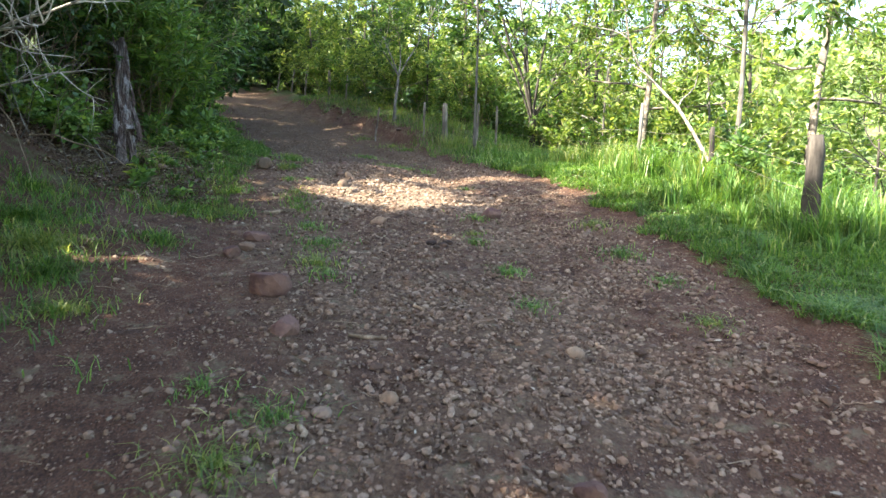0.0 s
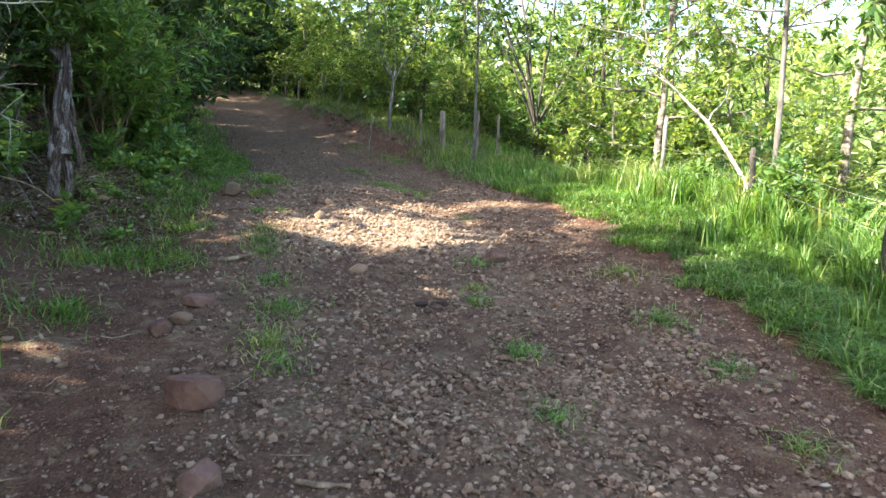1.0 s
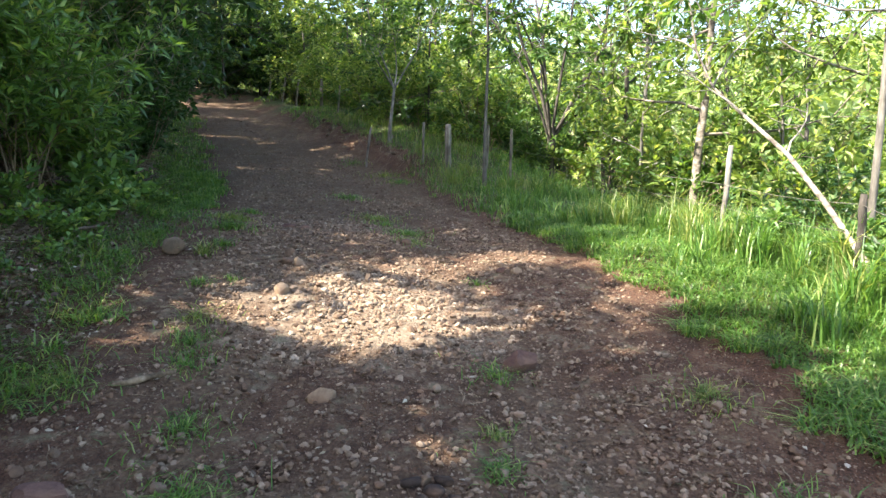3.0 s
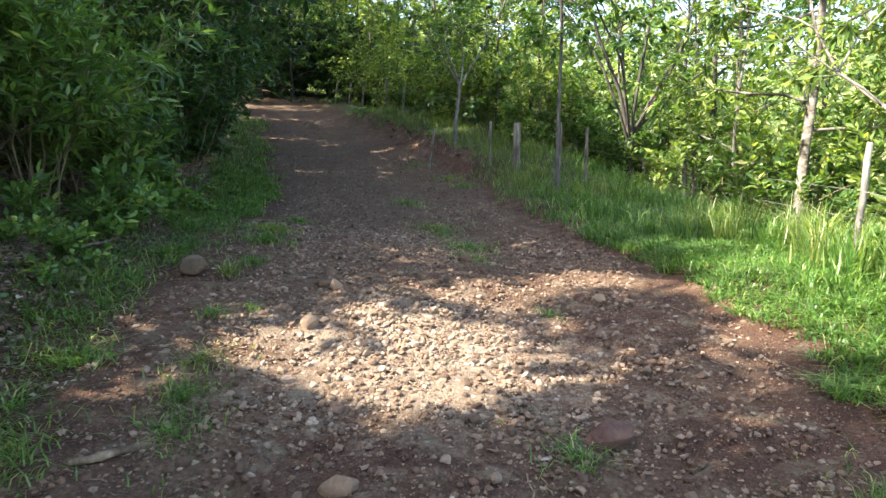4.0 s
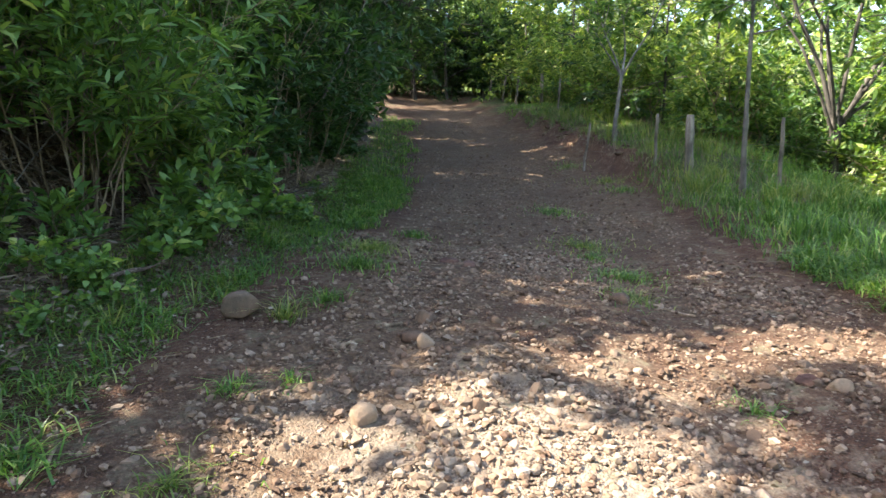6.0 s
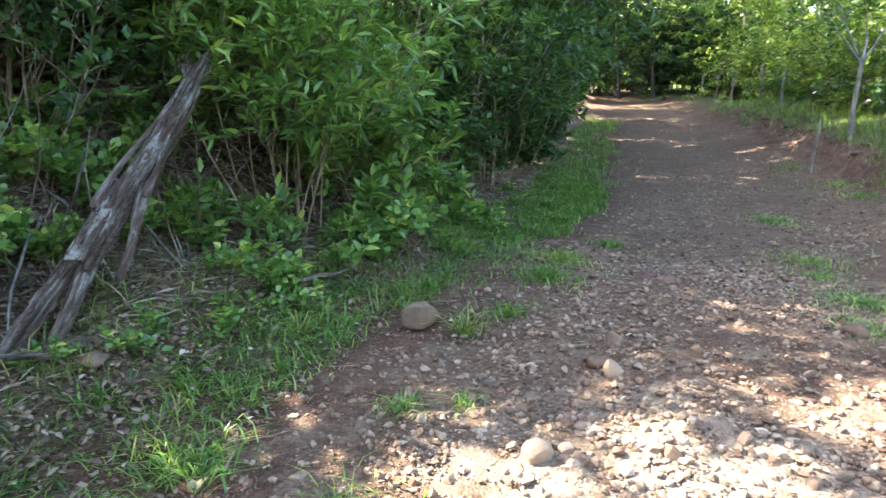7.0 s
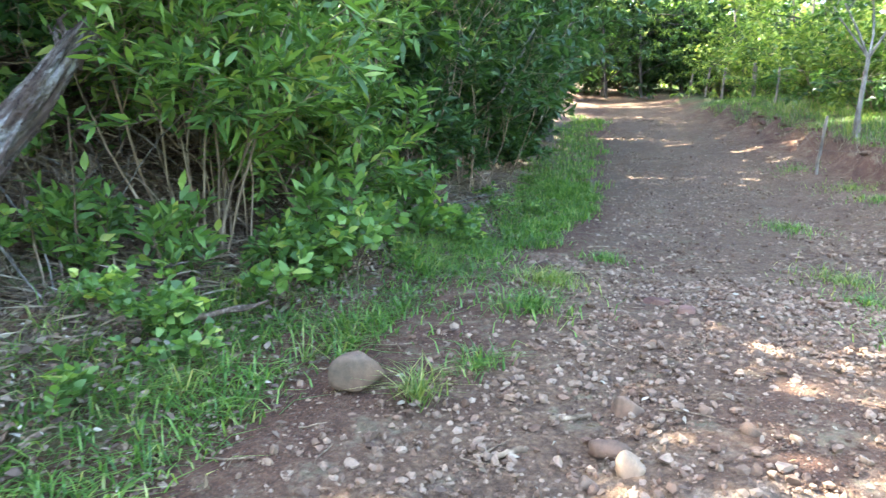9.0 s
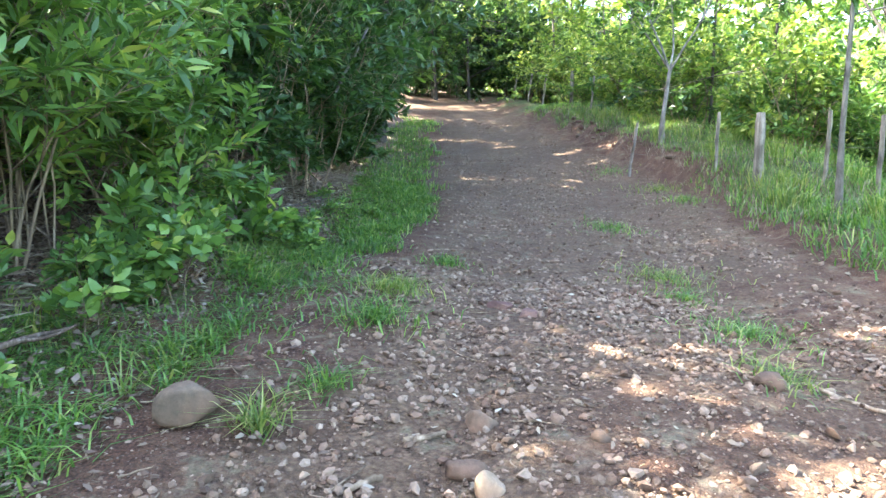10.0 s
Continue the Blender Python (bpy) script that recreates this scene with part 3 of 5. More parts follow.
# ---- trees of the uphill side ----
# Trees behind the start and high on the hill are added unseen for shade.
canopy_spots = [(-5.3, 10.6, 7.0, 0.13), (-5.6, 6.3, 6.5, 0.13), (-6.0, 13.6, 7.0, 0.12), (-7.2, 16.8, 8.0, 0.15), (-9.2, 20.5, 8.5, 0.16), (-9.8, 25.0, 9.0, 0.17), (-12.0, 30.0, 9.5, 0.18),
                (-4.6, 2.0, 6.5, 0.14), (-4.4, -2.0, 6.5, 0.14), (-4.2, -6.0, 7.0, 0.15), (-7.5, 8.3, 8.0, 0.16), (-7.4, 4.0, 8.0, 0.15), (-7.2, 0.0, 8.0, 0.15), (-7.8, 12.5, 8.0, 0.15), (-7.0, -4.0, 8.0, 0.15),
                (-5.6, -1.0, 9.5, 0.17), (-5.4, 3.6, 9.0, 0.16), (-5.2, -5.0, 9.5, 0.17), (-8.5, 23.5, 9.0, 0.16), (-11.6, 27.2, 9.5, 0.16), (-13.4, 33.0, 10.0, 0.17), (-16.0, 39.5, 10.0, 0.18), (-17.5, 34.5, 10.0, 0.18), (-20.5, 40.0, 12.0, 0.18), (-18.5, 43.5, 12.0, 0.18), (-15.5, 36.8, 11.0, 0.18), (-9.0, 6.4, 8.5, 0.15), (-3.9, 0.4, 7.0, 0.13), (-3.6, -3.6, 7.5, 0.13), (-6.6, 15.2, 8.0, 0.13), (-14.5, 36.0, 10.0, 0.2), (-11.0, 20.0, 9.0, 0.17), (-10.0, 15.0, 9.0, 0.16), (-10.0, 9.5, 9.0, 0.16), (-9.8, 4.0, 9.0, 0.16), (-13.5, 26.0, 9.0, 0.17),
                (-7.6, 14.4, 8.5, 0.15), (-8.6, 18.2, 9.0, 0.16), (-8.4, 16.0, 10.0, 0.16), (-9.6, 22.0, 10.0, 0.17), (-11.4, 23.8, 10.5, 0.17), (-6.8, 11.2, 9.0, 0.15),
                (-8.2, 19.4, 9.0, 0.15), (-9.4, 23.2, 9.5, 0.15), (-10.6, 25.8, 9.5, 0.15), (-12.2, 28.6, 10.0, 0.16), (-13.6, 31.2, 10.0, 0.16), (-4.9, 4.6, 8.5, 0.15), (-4.4, 1.2, 8.5, 0.14), (-5.2, 5.6, 9.5, 0.15), (-5.6, 7.6, 9.0, 0.15)]
# Crowns are cut away where sun should land; dark leaves add to the shade.
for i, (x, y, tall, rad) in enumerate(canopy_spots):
    tree("tree", (x, y), tall, rad, (0.05, 0.0), "shade-darkened leafy tree on the bank, placed to shade the track", M_LEAF_DARK, M_BARK_DARK, 50 + i, 0.2, 6, 0.46, 15, (0.28, 0.15), keep=shade_side, limbs=14, group="trees on the bank", sides=7)
# Leaf tone by x puts shade on the left, sun and haze on the right.
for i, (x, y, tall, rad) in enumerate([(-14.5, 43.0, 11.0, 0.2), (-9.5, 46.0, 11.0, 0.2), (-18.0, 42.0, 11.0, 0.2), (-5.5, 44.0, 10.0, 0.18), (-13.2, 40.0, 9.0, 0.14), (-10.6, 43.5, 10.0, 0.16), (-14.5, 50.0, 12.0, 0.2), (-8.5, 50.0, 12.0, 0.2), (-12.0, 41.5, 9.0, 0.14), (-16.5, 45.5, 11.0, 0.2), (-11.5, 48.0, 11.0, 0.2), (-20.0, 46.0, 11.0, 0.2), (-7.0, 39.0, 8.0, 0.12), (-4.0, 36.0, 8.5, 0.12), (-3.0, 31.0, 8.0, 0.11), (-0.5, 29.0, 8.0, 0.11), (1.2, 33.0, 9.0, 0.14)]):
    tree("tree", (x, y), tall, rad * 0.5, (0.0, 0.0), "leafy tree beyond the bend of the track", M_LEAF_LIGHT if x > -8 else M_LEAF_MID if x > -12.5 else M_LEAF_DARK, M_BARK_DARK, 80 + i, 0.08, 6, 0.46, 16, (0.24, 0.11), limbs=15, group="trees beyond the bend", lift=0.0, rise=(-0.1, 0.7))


# ---- shrubs ----
def shrub(name, base, radius, tall, stems, per, leaf, mat, label, seed, keep=None, group="", full=True, stem_mat=None, thick=0.012, kids=4, depth=2, first=0.25):
    """Many stems fanning up from one root, with side twigs and whorls of leaves."""
    r = np.random.default_rng(seed)
    x, y = base
    z = ground_at(x, y) - 0.05
    ob = thing(name, (x, y, z), label, "shrub", group)
    tips = []
    for i in range(stems):
        tubes = Tubes()
        a, q = r.uniform(0, 6.283), radius * 0.35 * math.sqrt(r.random())
        start = np.array([math.cos(a) * q, math.sin(a) * q, 0])
        start[2] = ground_at(x + start[0], y + start[1]) - z - 0.05
        lean = 0.75 * q / 0.35
        way = np.array([math.cos(a) * lean, math.sin(a) * lean, tall * 0.85]) + r.normal(size=3) * radius * 0.12
        limb(tubes, tips, r, start, way, tall * r.uniform(0.5, 1.0), thick * r.uniform(0.7, 1.3), depth, 0.3, 0.45, kids, 4 if full else 3, first)
        part("stem", tubes.mesh("stem", stem_mat or M_TWIG), ob)
    tp, od = np.array([t[0] for t in tips]), np.array([t[1] for t in tips])
    shift = np.array([x, y, z])
    v, fs = clusters(tp, od, per, leaf[0], leaf[1], r, 0.75, full, 0.16, (lambda p: keep(p + shift)) if keep else None)
    part("foliage", mesh_of("foliage", v, fs, mat), ob)
    return ob


shrub("shrub", (-4.1, 9.8), 0.95, 2.4, 17, 9, (0.13, 0.03), M_LEAF_SHRUB, "lush green shrub with lance-shaped leaves and tan stems", 101, stem_mat=M_TWIG, kids=6, first=0.32, thick=0.009)
shrub("shrub", (-4.25, 10.95), 0.75, 1.3, 13, 8, (0.12, 0.034), M_LEAF_SHRUB, "low green shrub with broad lance-shaped leaves", 102, stem_mat=M_TWIG, kids=5, first=0.2, thick=0.008)
shoot = shrub("shoot", (-3.72, 9.35), 0.28, 0.42, 5, 6, (0.12, 0.04), M_LEAF_SHRUB, "young leafy shoots at the foot of the shrub", 124, group="shoots below the shrub", stem_mat=M_STEM, thick=0.005, kids=3, depth=1, first=0.1)
for i, (x, y) in enumerate([(-3.5, 9.85), (-3.62, 10.35), (-4.15, 8.95), (-3.75, 10.9), (-3.85, 11.6)]):
    s = 0.7 + 0.1 * ((i * 5) % 7)
    copy_thing(shoot, pose(x, y, ground_at(x, y) - 0.04, 0, 0, i * 71) @ Matrix.Scale(s, 4))
shrub("shrub", (-5.15, 12.5), 1.0, 3.0, 14, 8, (0.13, 0.055), M_LEAF_SHRUB, "tall green shrub on the bank", 103, full=False)
# The dark leaf tone on the bank and hill shrubs carries their shade.
shrub("shrub", (-5.3, 14.5), 1.1, 2.8, 12, 8, (0.14, 0.06), M_LEAF_DARK, "shade-darkened green shrub on the bank", 104, full=False)
shrub("shrub", (-6.2, 16.9), 1.2, 2.6, 10, 6, (0.2, 0.09), M_LEAF_DARK, "shade-darkened green shrub on the bank", 105, full=False)
shrub("shrub", (-7.7, 19.8), 1.3, 2.8, 10, 6, (0.22, 0.1), M_LEAF_DARK, "shade-darkened green shrub on the bank", 106, full=False)
shrub("shrub", (-9.0, 23.0), 1.4, 2.8, 10, 6, (0.24, 0.1), M_LEAF_DARK, "shade-darkened green shrub on the bank", 107, full=False)
shrub("shrub", (-10.9, 27.0), 1.5, 3.0, 10, 6, (0.26, 0.11), M_LEAF_DARK, "shade-darkened green shrub on the bank", 108, full=False)
shrub("shrub", (-12.9, 31.5), 1.6, 3.0, 10, 6, (0.26, 0.11), M_LEAF_DARK, "shade-darkened green shrub on the bank", 109, full=False)
shrub("shrub", (-15.6, 37.0), 1.8, 3.2, 10, 6, (0.3, 0.12), M_LEAF_DARK, "shade-darkened green shrub on the bank", 110, full=False)
shrub("shrub", (-5.0, 8.2), 1.0, 1.9, 11, 6, (0.1, 0.055), M_LEAF_DARK, "tangled shade-darkened shrub on the cut bank", 111, full=False)
shrub("shrub", (-5.0, 7.0), 0.8, 1.1, 10, 6, (0.1, 0.055), M_LEAF_DARK, "tangled shade-darkened shrub on the cut bank", 112, full=False)
shrub("shrub", (-5.2, 5.4), 1.0, 2.0, 10, 6, (0.11, 0.055), M_LEAF_DARK, "tangled shade-darkened shrub on the cut bank", 113, full=False)

shrub("shrub", (-5.6, 7.6), 1.1, 1.6, 10, 6, (0.13, 0.065), M_LEAF_DARK, "shade-darkened green shrub on the hill above the bank", 118, full=False)
shrub("shrub", (-6.9, 7.4), 1.5, 2.4, 12, 6, (0.16, 0.08), M_LEAF_DARK, "shade-darkened green shrub on the hill above the bank", 119, full=False)
shrub("shrub", (-6.4, 8.6), 1.4, 2.4, 10, 6, (0.16, 0.08), M_LEAF_DARK, "shade-darkened green shrub on the hill above the bank", 114, full=False)
shrub("shrub", (-6.3, 6.4), 1.4, 2.4, 10, 6, (0.16, 0.08), M_LEAF_DARK, "shade-darkened green shrub on the hill above the bank", 115, full=False)
shrub("shrub", (-7.6, 10.4), 1.5, 2.8, 10, 6, (0.18, 0.09), M_LEAF_DARK, "shade-darkened green shrub on the hill above the bank", 116, full=False)
shrub("shrub", (-7.2, 9.4), 1.3, 2.2, 10, 6, (0.16, 0.08), M_LEAF_DARK, "shade-darkened green shrub on the hill above the bank", 122, full=False)
shrub("shrub", (-8.0, 9.2), 1.4, 2.4, 10, 6, (0.17, 0.09), M_LEAF_DARK, "shade-darkened green shrub on the hill above the bank", 123, full=False)
shrub("shrub", (-5.9, 11.4), 1.2, 2.6, 10, 6, (0.16, 0.08), M_LEAF_DARK, "shade-darkened green shrub on the hill above the bank", 117, full=False)

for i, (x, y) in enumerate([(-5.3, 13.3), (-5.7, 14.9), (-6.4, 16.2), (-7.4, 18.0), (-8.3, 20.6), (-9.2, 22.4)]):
    shrub("shrub", (x, y), 0.8, 1.5, 10, 7, (0.13, 0.06), M_LEAF_DARK, "low shade-darkened green shrub at the foot of the bank", 140 + i, full=False, first=0.05, kids=5)

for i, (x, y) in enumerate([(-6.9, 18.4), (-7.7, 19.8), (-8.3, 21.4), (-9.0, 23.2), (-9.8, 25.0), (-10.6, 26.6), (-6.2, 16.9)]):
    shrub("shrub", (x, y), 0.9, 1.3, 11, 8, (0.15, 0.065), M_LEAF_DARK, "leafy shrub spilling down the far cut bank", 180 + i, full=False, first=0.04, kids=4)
# Dark leaves put shade into the thicket at the end of the track.
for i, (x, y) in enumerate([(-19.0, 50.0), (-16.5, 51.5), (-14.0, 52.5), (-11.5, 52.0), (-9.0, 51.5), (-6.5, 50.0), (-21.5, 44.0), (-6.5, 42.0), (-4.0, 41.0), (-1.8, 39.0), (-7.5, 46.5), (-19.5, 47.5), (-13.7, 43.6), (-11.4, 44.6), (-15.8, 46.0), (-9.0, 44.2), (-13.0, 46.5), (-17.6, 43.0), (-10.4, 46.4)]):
    shrub("shrub", (x, y), 2.4, 3.8, 12, 9, (0.3, 0.15), M_LEAF_DARK, "shade-darkened thicket closing the view beyond the bend", 150 + i, full=False, kids=4, first=0.04)
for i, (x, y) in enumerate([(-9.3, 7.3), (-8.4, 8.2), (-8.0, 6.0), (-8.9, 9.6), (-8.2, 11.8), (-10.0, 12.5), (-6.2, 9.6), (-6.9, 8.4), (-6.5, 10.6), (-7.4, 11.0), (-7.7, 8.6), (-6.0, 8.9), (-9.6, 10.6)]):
    shrub("shrub", (x, y), 1.6, 3.4, 10, 8, (0.22, 0.12), M_LEAF_DARK, "shade-darkened thicket on the hill above the bank", 160 + i, full=False, kids=4, first=0.04)

low = shrub("bramble", (-3.9, 7.55), 0.4, 0.4, 4, 3, (0.085, 0.06), M_LEAF_SHRUB, "low leafy bramble on the bank", 120, group="brambles on the bank", thick=0.006)
for i, (x, y) in enumerate([(-4.25, 7.9), (-3.15, 8.75), (-4.6, 7.4), (-4.5, 8.6), (-3.2, 10.0), (-4.3, 6.4), (-3.5, 11.7), (-4.0, 12.4), (-4.3, 5.0), (-4.95, 7.9), (-5.1, 8.5), (-4.75, 7.0), (-5.4, 7.5), (-4.35, 7.3), (-5.3, 9.1), (-5.6, 8.2), (-4.9, 9.2), (-4.15, 7.6), (-4.4, 7.75), (-4.05, 7.95), (-4.6, 8.15), (-4.8, 8.5), (-4.0, 7.3), (-4.45, 8.3), (-5.0, 7.5), (-4.1, 8.5)]):
    s = 0.6 + 0.09 * ((i * 7) % 6)
    copy_thing(low, pose(x, y, ground_at(x, y) - 0.04, 0, 0, i * 67) @ Matrix.Scale(s, 4))

r0 = np.random.default_rng(8)
weed = shrub("weed", (-2.95, 8.6), 0.16, 0.16, 4, 3, (0.06, 0.032), M_LEAF_SHRUB, "small leafy weed among the grass of the verge", 121, group="weeds on the verge", thick=0.003, kids=2, depth=1)
for i in range(28):
    y = r0.uniform(6.8, 14.5)
    x = float(left_edge(y)) - r0.uniform(0.15, 1.5)
    copy_thing(weed, pose(x, y, ground_at(x, y) - 0.01, 0, 0, r0.uniform(0, 360)) @ Matrix.Scale(r0.uniform(0.6, 1.7), 4))

# Three leaf tones put shadow and sun into the bushes by colour.
under = [shrub("bush", (5.6, 13.0), 1.1, 1.7, 8, 9, (0.13, 0.05), M_LEAF_MID, "leafy green bush on the slope below the track", 130, group="bushes below the track", full=False, kids=3),
         shrub("bush", (4.9, 12.0), 0.9, 1.3, 8, 9, (0.12, 0.05), M_LEAF_DARK, "shade-darkened green bush on the slope below the track", 131, group="bushes below the track", full=False, kids=3),
         shrub("bush", (6.5, 16.0), 1.3, 2.2, 9, 9, (0.15, 0.065), M_LEAF_LIGHT, "tall bush on the slope below the track, lightened as sunlit", 132, group="bushes below the track", full=False, kids=3)]
r0 = np.random.default_rng(6)
for i in range(40):
    yy = r0.uniform(6, 40)
    e = 5.0 + 18 * r0.random() ** 1.3
    if i >= 26:
        yy = 13.0 + 0.8 * (i - 26) + r0.uniform(-0.4, 0.4)
        e = r0.uniform(3.9, 5.6)
    xx = float(right_edge(yy)) + e
    if abs(xx - 4.8) < 1.7 and yy < 11.5:
        continue
    s = r0.uniform(0.7, 1.4)
    copy_thing(under[i % 3], pose(xx, yy, ground_at(xx, yy) - 0.05, 0, 0, r0.uniform(0, 360)) @ Matrix.Scale(s, 4))
for i in range(26):
    yy = 21.0 + 0.95 * i + r0.uniform(-0.4, 0.4)
    xx = float(right_edge(yy)) + r0.uniform(2.7, 4.6)
    copy_thing(under[(0, 2)[i % 2]], pose(xx, yy, ground_at(xx, yy) - 0.05, 0, 0, r0.uniform(0, 360)) @ Matrix.Scale(r0.uniform(0.9, 1.5), 4))


# ---- far woods: hills beyond the valley and ahead ----
def far_woods():
    r = np.random.default_rng(9)
    vs, fs, n = [], [], 0
    spots = []
    while len(spots) < 360:
        a, d = r.uniform(-0.75, 1.15), 48 + 220 * r.random() ** 1.3
        x, y = d * math.sin(a), d * math.cos(a)
        er = x - float(right_edge(min(y, 88)))
        if y > 20 and (er > 14 or d > 60):
            spots.append((x, y, d))
    for x, y, d in spots:
        s = r.uniform(3.2, 5.0) * (1 + d / 220)
        c = np.array([x, y, ground_at(x, y) + s * r.uniform(0.7, 1.3)])
        m = int(330 - 0.5 * d)
        lobes = unit(r.normal(size=(9, 3))) * s * 0.62
        p = lobes[r.integers(0, 9, m)] + unit(r.normal(size=(m, 3))) * s * 0.45 * r.uniform(0.6, 1.05, (m, 1))
        ax = unit(p + r.normal(size=(m, 3)) * s * 0.5)
        v, f = leaf_arrays(c + p * np.array([1, 1, 1.1]), ax, s * 0.19, s * 0.12, r, False, 0.3)
        vs.append(v)
        fs.append(f[0] + n)
        n += len(v)
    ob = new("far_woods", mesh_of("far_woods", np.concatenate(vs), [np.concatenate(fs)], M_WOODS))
    tagged(ob, "green woods covering the far hillsides, paled for sun and haze", "woods", kind="stuff")


far_woods()


# ---- dead wood and posts ----
def ragged_beam(r, n, length, r0, r1, flat=0.75, sides=30, rings=46):
    """A split, fibrous length of dead wood along local z."""
    f = np.linspace(0, 1, rings)[:, None]
    ang = np.arange(sides)[None] / sides * 6.28318
    ridge = sum(r.uniform(0.03, 0.08) * np.sin(k * ang + r.uniform(0, 6.28) + r.uniform(-2, 2) * f) for k in (2, 3, 5, 7))
    crack = sum(-d * np.exp(-((((ang - c - 0.5 * (f - 0.5) * g + 3.14159) % 6.28318 - 3.14159) / 0.11) ** 2)) * (0.35 + 0.65 * np.sin(f * q + c) ** 2) for c, d, g, q in ((2.2, 0.4, 1, 5), (4.6, 0.35, -1, 4), (0.9, 0.3, 0.6, 6), (5.6, 0.35, 1, 7), (3.4, 0.3, -0.7, 5)))
    plates = 0.0
    for k in range(16):
        a0, f0 = r.uniform(0, 6.283), r.uniform(0.02, 0.98)
        da = np.abs((ang - a0 - 0.4 * (f - f0) + 3.14159) % 6.28318 - 3.14159)
        edge = 1 + 0.35 * np.sin(9 * ang + 31 * f + k) + 0.2 * r.normal(size=(rings, sides))
        plates = plates + r.choice((0.1, 0.13, -0.12)) * (np.maximum(da / r.uniform(0.25, 0.6), np.abs(f - f0) / r.uniform(0.06, 0.16)) < edge)
    rad = (r0 + (r1 - r0) * f) * (1 + ridge + crack + np.clip(plates, -0.22, 0.2) + 0.035 * r.normal(size=(rings, sides)) + 0.06 * np.sin(5 * ang + 14 * f) * np.sin(23 * f + 3 * ang)) * (1 + 0.1 * np.sin(f * 9 + 1))
    ends = 0.2 * r.random((2, sides)) ** 2
    z = f * length + np.zeros_like(ang)
    z[0] += ends[0] * 0.5
    z[-1] += ends[1]
    v = np.stack([np.cos(ang) * rad + 0.03 * np.sin(f * 4), np.sin(ang) * rad * flat + 0.02 * np.sin(f * 5 + 1), z], -1).reshape(-1, 3)
    k, j = np.arange(rings - 1)[:, None] * sides, np.arange(sides)[None]
    q = np.stack([k + j, k + (j + 1) % sides, k + sides + (j + 1) % sides, k + sides + j], -1).reshape(-1, 4)
    return mesh_of(n, v, [q, np.array([np.arange(sides)[::-1]]), np.array([np.arange(sides) + (rings - 1) * sides])], M_LOG, False)


def leaning_log():
    """A dead trunk rotted to a hollow half shell, its foot split into prongs."""
    r = np.random.default_rng(41)
    foot, top = Vector((-3.33, 7.5, 1.52)), Vector((-4.05, 9.0, 3.0))
    axis = (top - foot).normalized()
    face = Vector((3.4, -2.2, 0.3))
    face = (face - axis * face.dot(axis)).normalized()
    ob = thing("fallen_log", foot, "split weathered grey-brown dead trunk leaning on the bank", "log")
    ob.rotation_mode = "QUATERNION"
    ob.rotation_quaternion = Matrix((face.cross(axis) * -1, face * -1, axis)).transposed().to_quaternion()
    n = (top - foot).length

    def slab(name, a, b, r0, r1, flat, sides, rings, label=""):
        q = part(name, ragged_beam(r, name, (Vector(b) - Vector(a)).length, r0, r1, flat, sides, rings), ob, label)
        q.rotation_mode = "QUATERNION"
        q.rotation_quaternion = (Vector(b) - Vector(a)).to_track_quat("Z", "Y")
        q.location = a
    slab("trunk", (-0.01, 0, n * 0.24), (0, 0, n), 0.12, 0.085, 0.6, 56, 110)
    slab("split_prong", (-0.075, 0.0, -0.05), (-0.05, 0, n * 0.5), 0.06, 0.085, 0.7, 34, 70, "long split prong of grey rotten wood")
    slab("split_prong", (0.035, 0.02, 0.0), (0.0, 0, n * 0.42), 0.034, 0.06, 0.8, 26, 50, "thin split prong of grey rotten wood")
    slab("split_prong", (0.15, 0.01, n * 0.27), (0.075, 0, n * 0.6), 0.022, 0.045, 0.8, 22, 44, "short broken prong hanging free of the ground")
    slab("bark_ridge", (-0.09, -0.05, n * 0.4), (-0.06, -0.03, n * 0.95), 0.022, 0.018, 0.9, 14, 40, "raised strip of dark bark along the edge")
    slab("bark_ridge", (0.07, -0.04, n * 0.5), (0.05, -0.03, n * 0.92), 0.018, 0.014, 0.9, 12, 34, "raised strip of pale bark along the edge")
    for k in range(11):
        t = Tubes()
        d = np.array([r.uniform(-0.16, 0.16), r.uniform(-0.12, 0.12), r.uniform(0.12, 0.36)])
        t.add(np.array([r.uniform(-0.06, 0.06), r.uniform(-0.04, 0.04), n * 0.97]) + np.outer(np.linspace(0, 1, 6), d) + 0.015 * r.normal(size=(6, 3)), np.linspace(0.022, 0.005, 6), 6, 0.1, r)
        part("splinter", t.mesh("splinter", M_LOG), ob)


leaning_log()


def dead_branch_piece(x, y, n, turn, rise, w, seed):
    r = np.random.default_rng(seed)
    ob = new("dead_branch_piece", ragged_beam(r, "dead_branch_piece", n, w, w * 0.7, 0.4, 18, 24))
    ob.matrix_world = pose(x, y, ground_at(x, y) + w * 0.3, 90 - rise, 0, turn)
    tagged(ob, "broken slab of dead wood lying in the litter", "dead wood", "broken slabs below the log")


dead_branch_piece(-3.3, 7.75, 0.32, 25, 8, 0.05, 1)
dead_branch_piece(-3.22, 7.62, 0.2, -30, 5, 0.045, 2)
dead_branch_piece(-3.55, 7.5, 0.25, 60, 5, 0.04, 3)
dead_branch_piece(-4.2, 8.1, 0.42, 150, 70, 0.032, 4)
dead_branch_piece(-3.95, 9.15, 0.3, 100, 12, 0.03, 5)


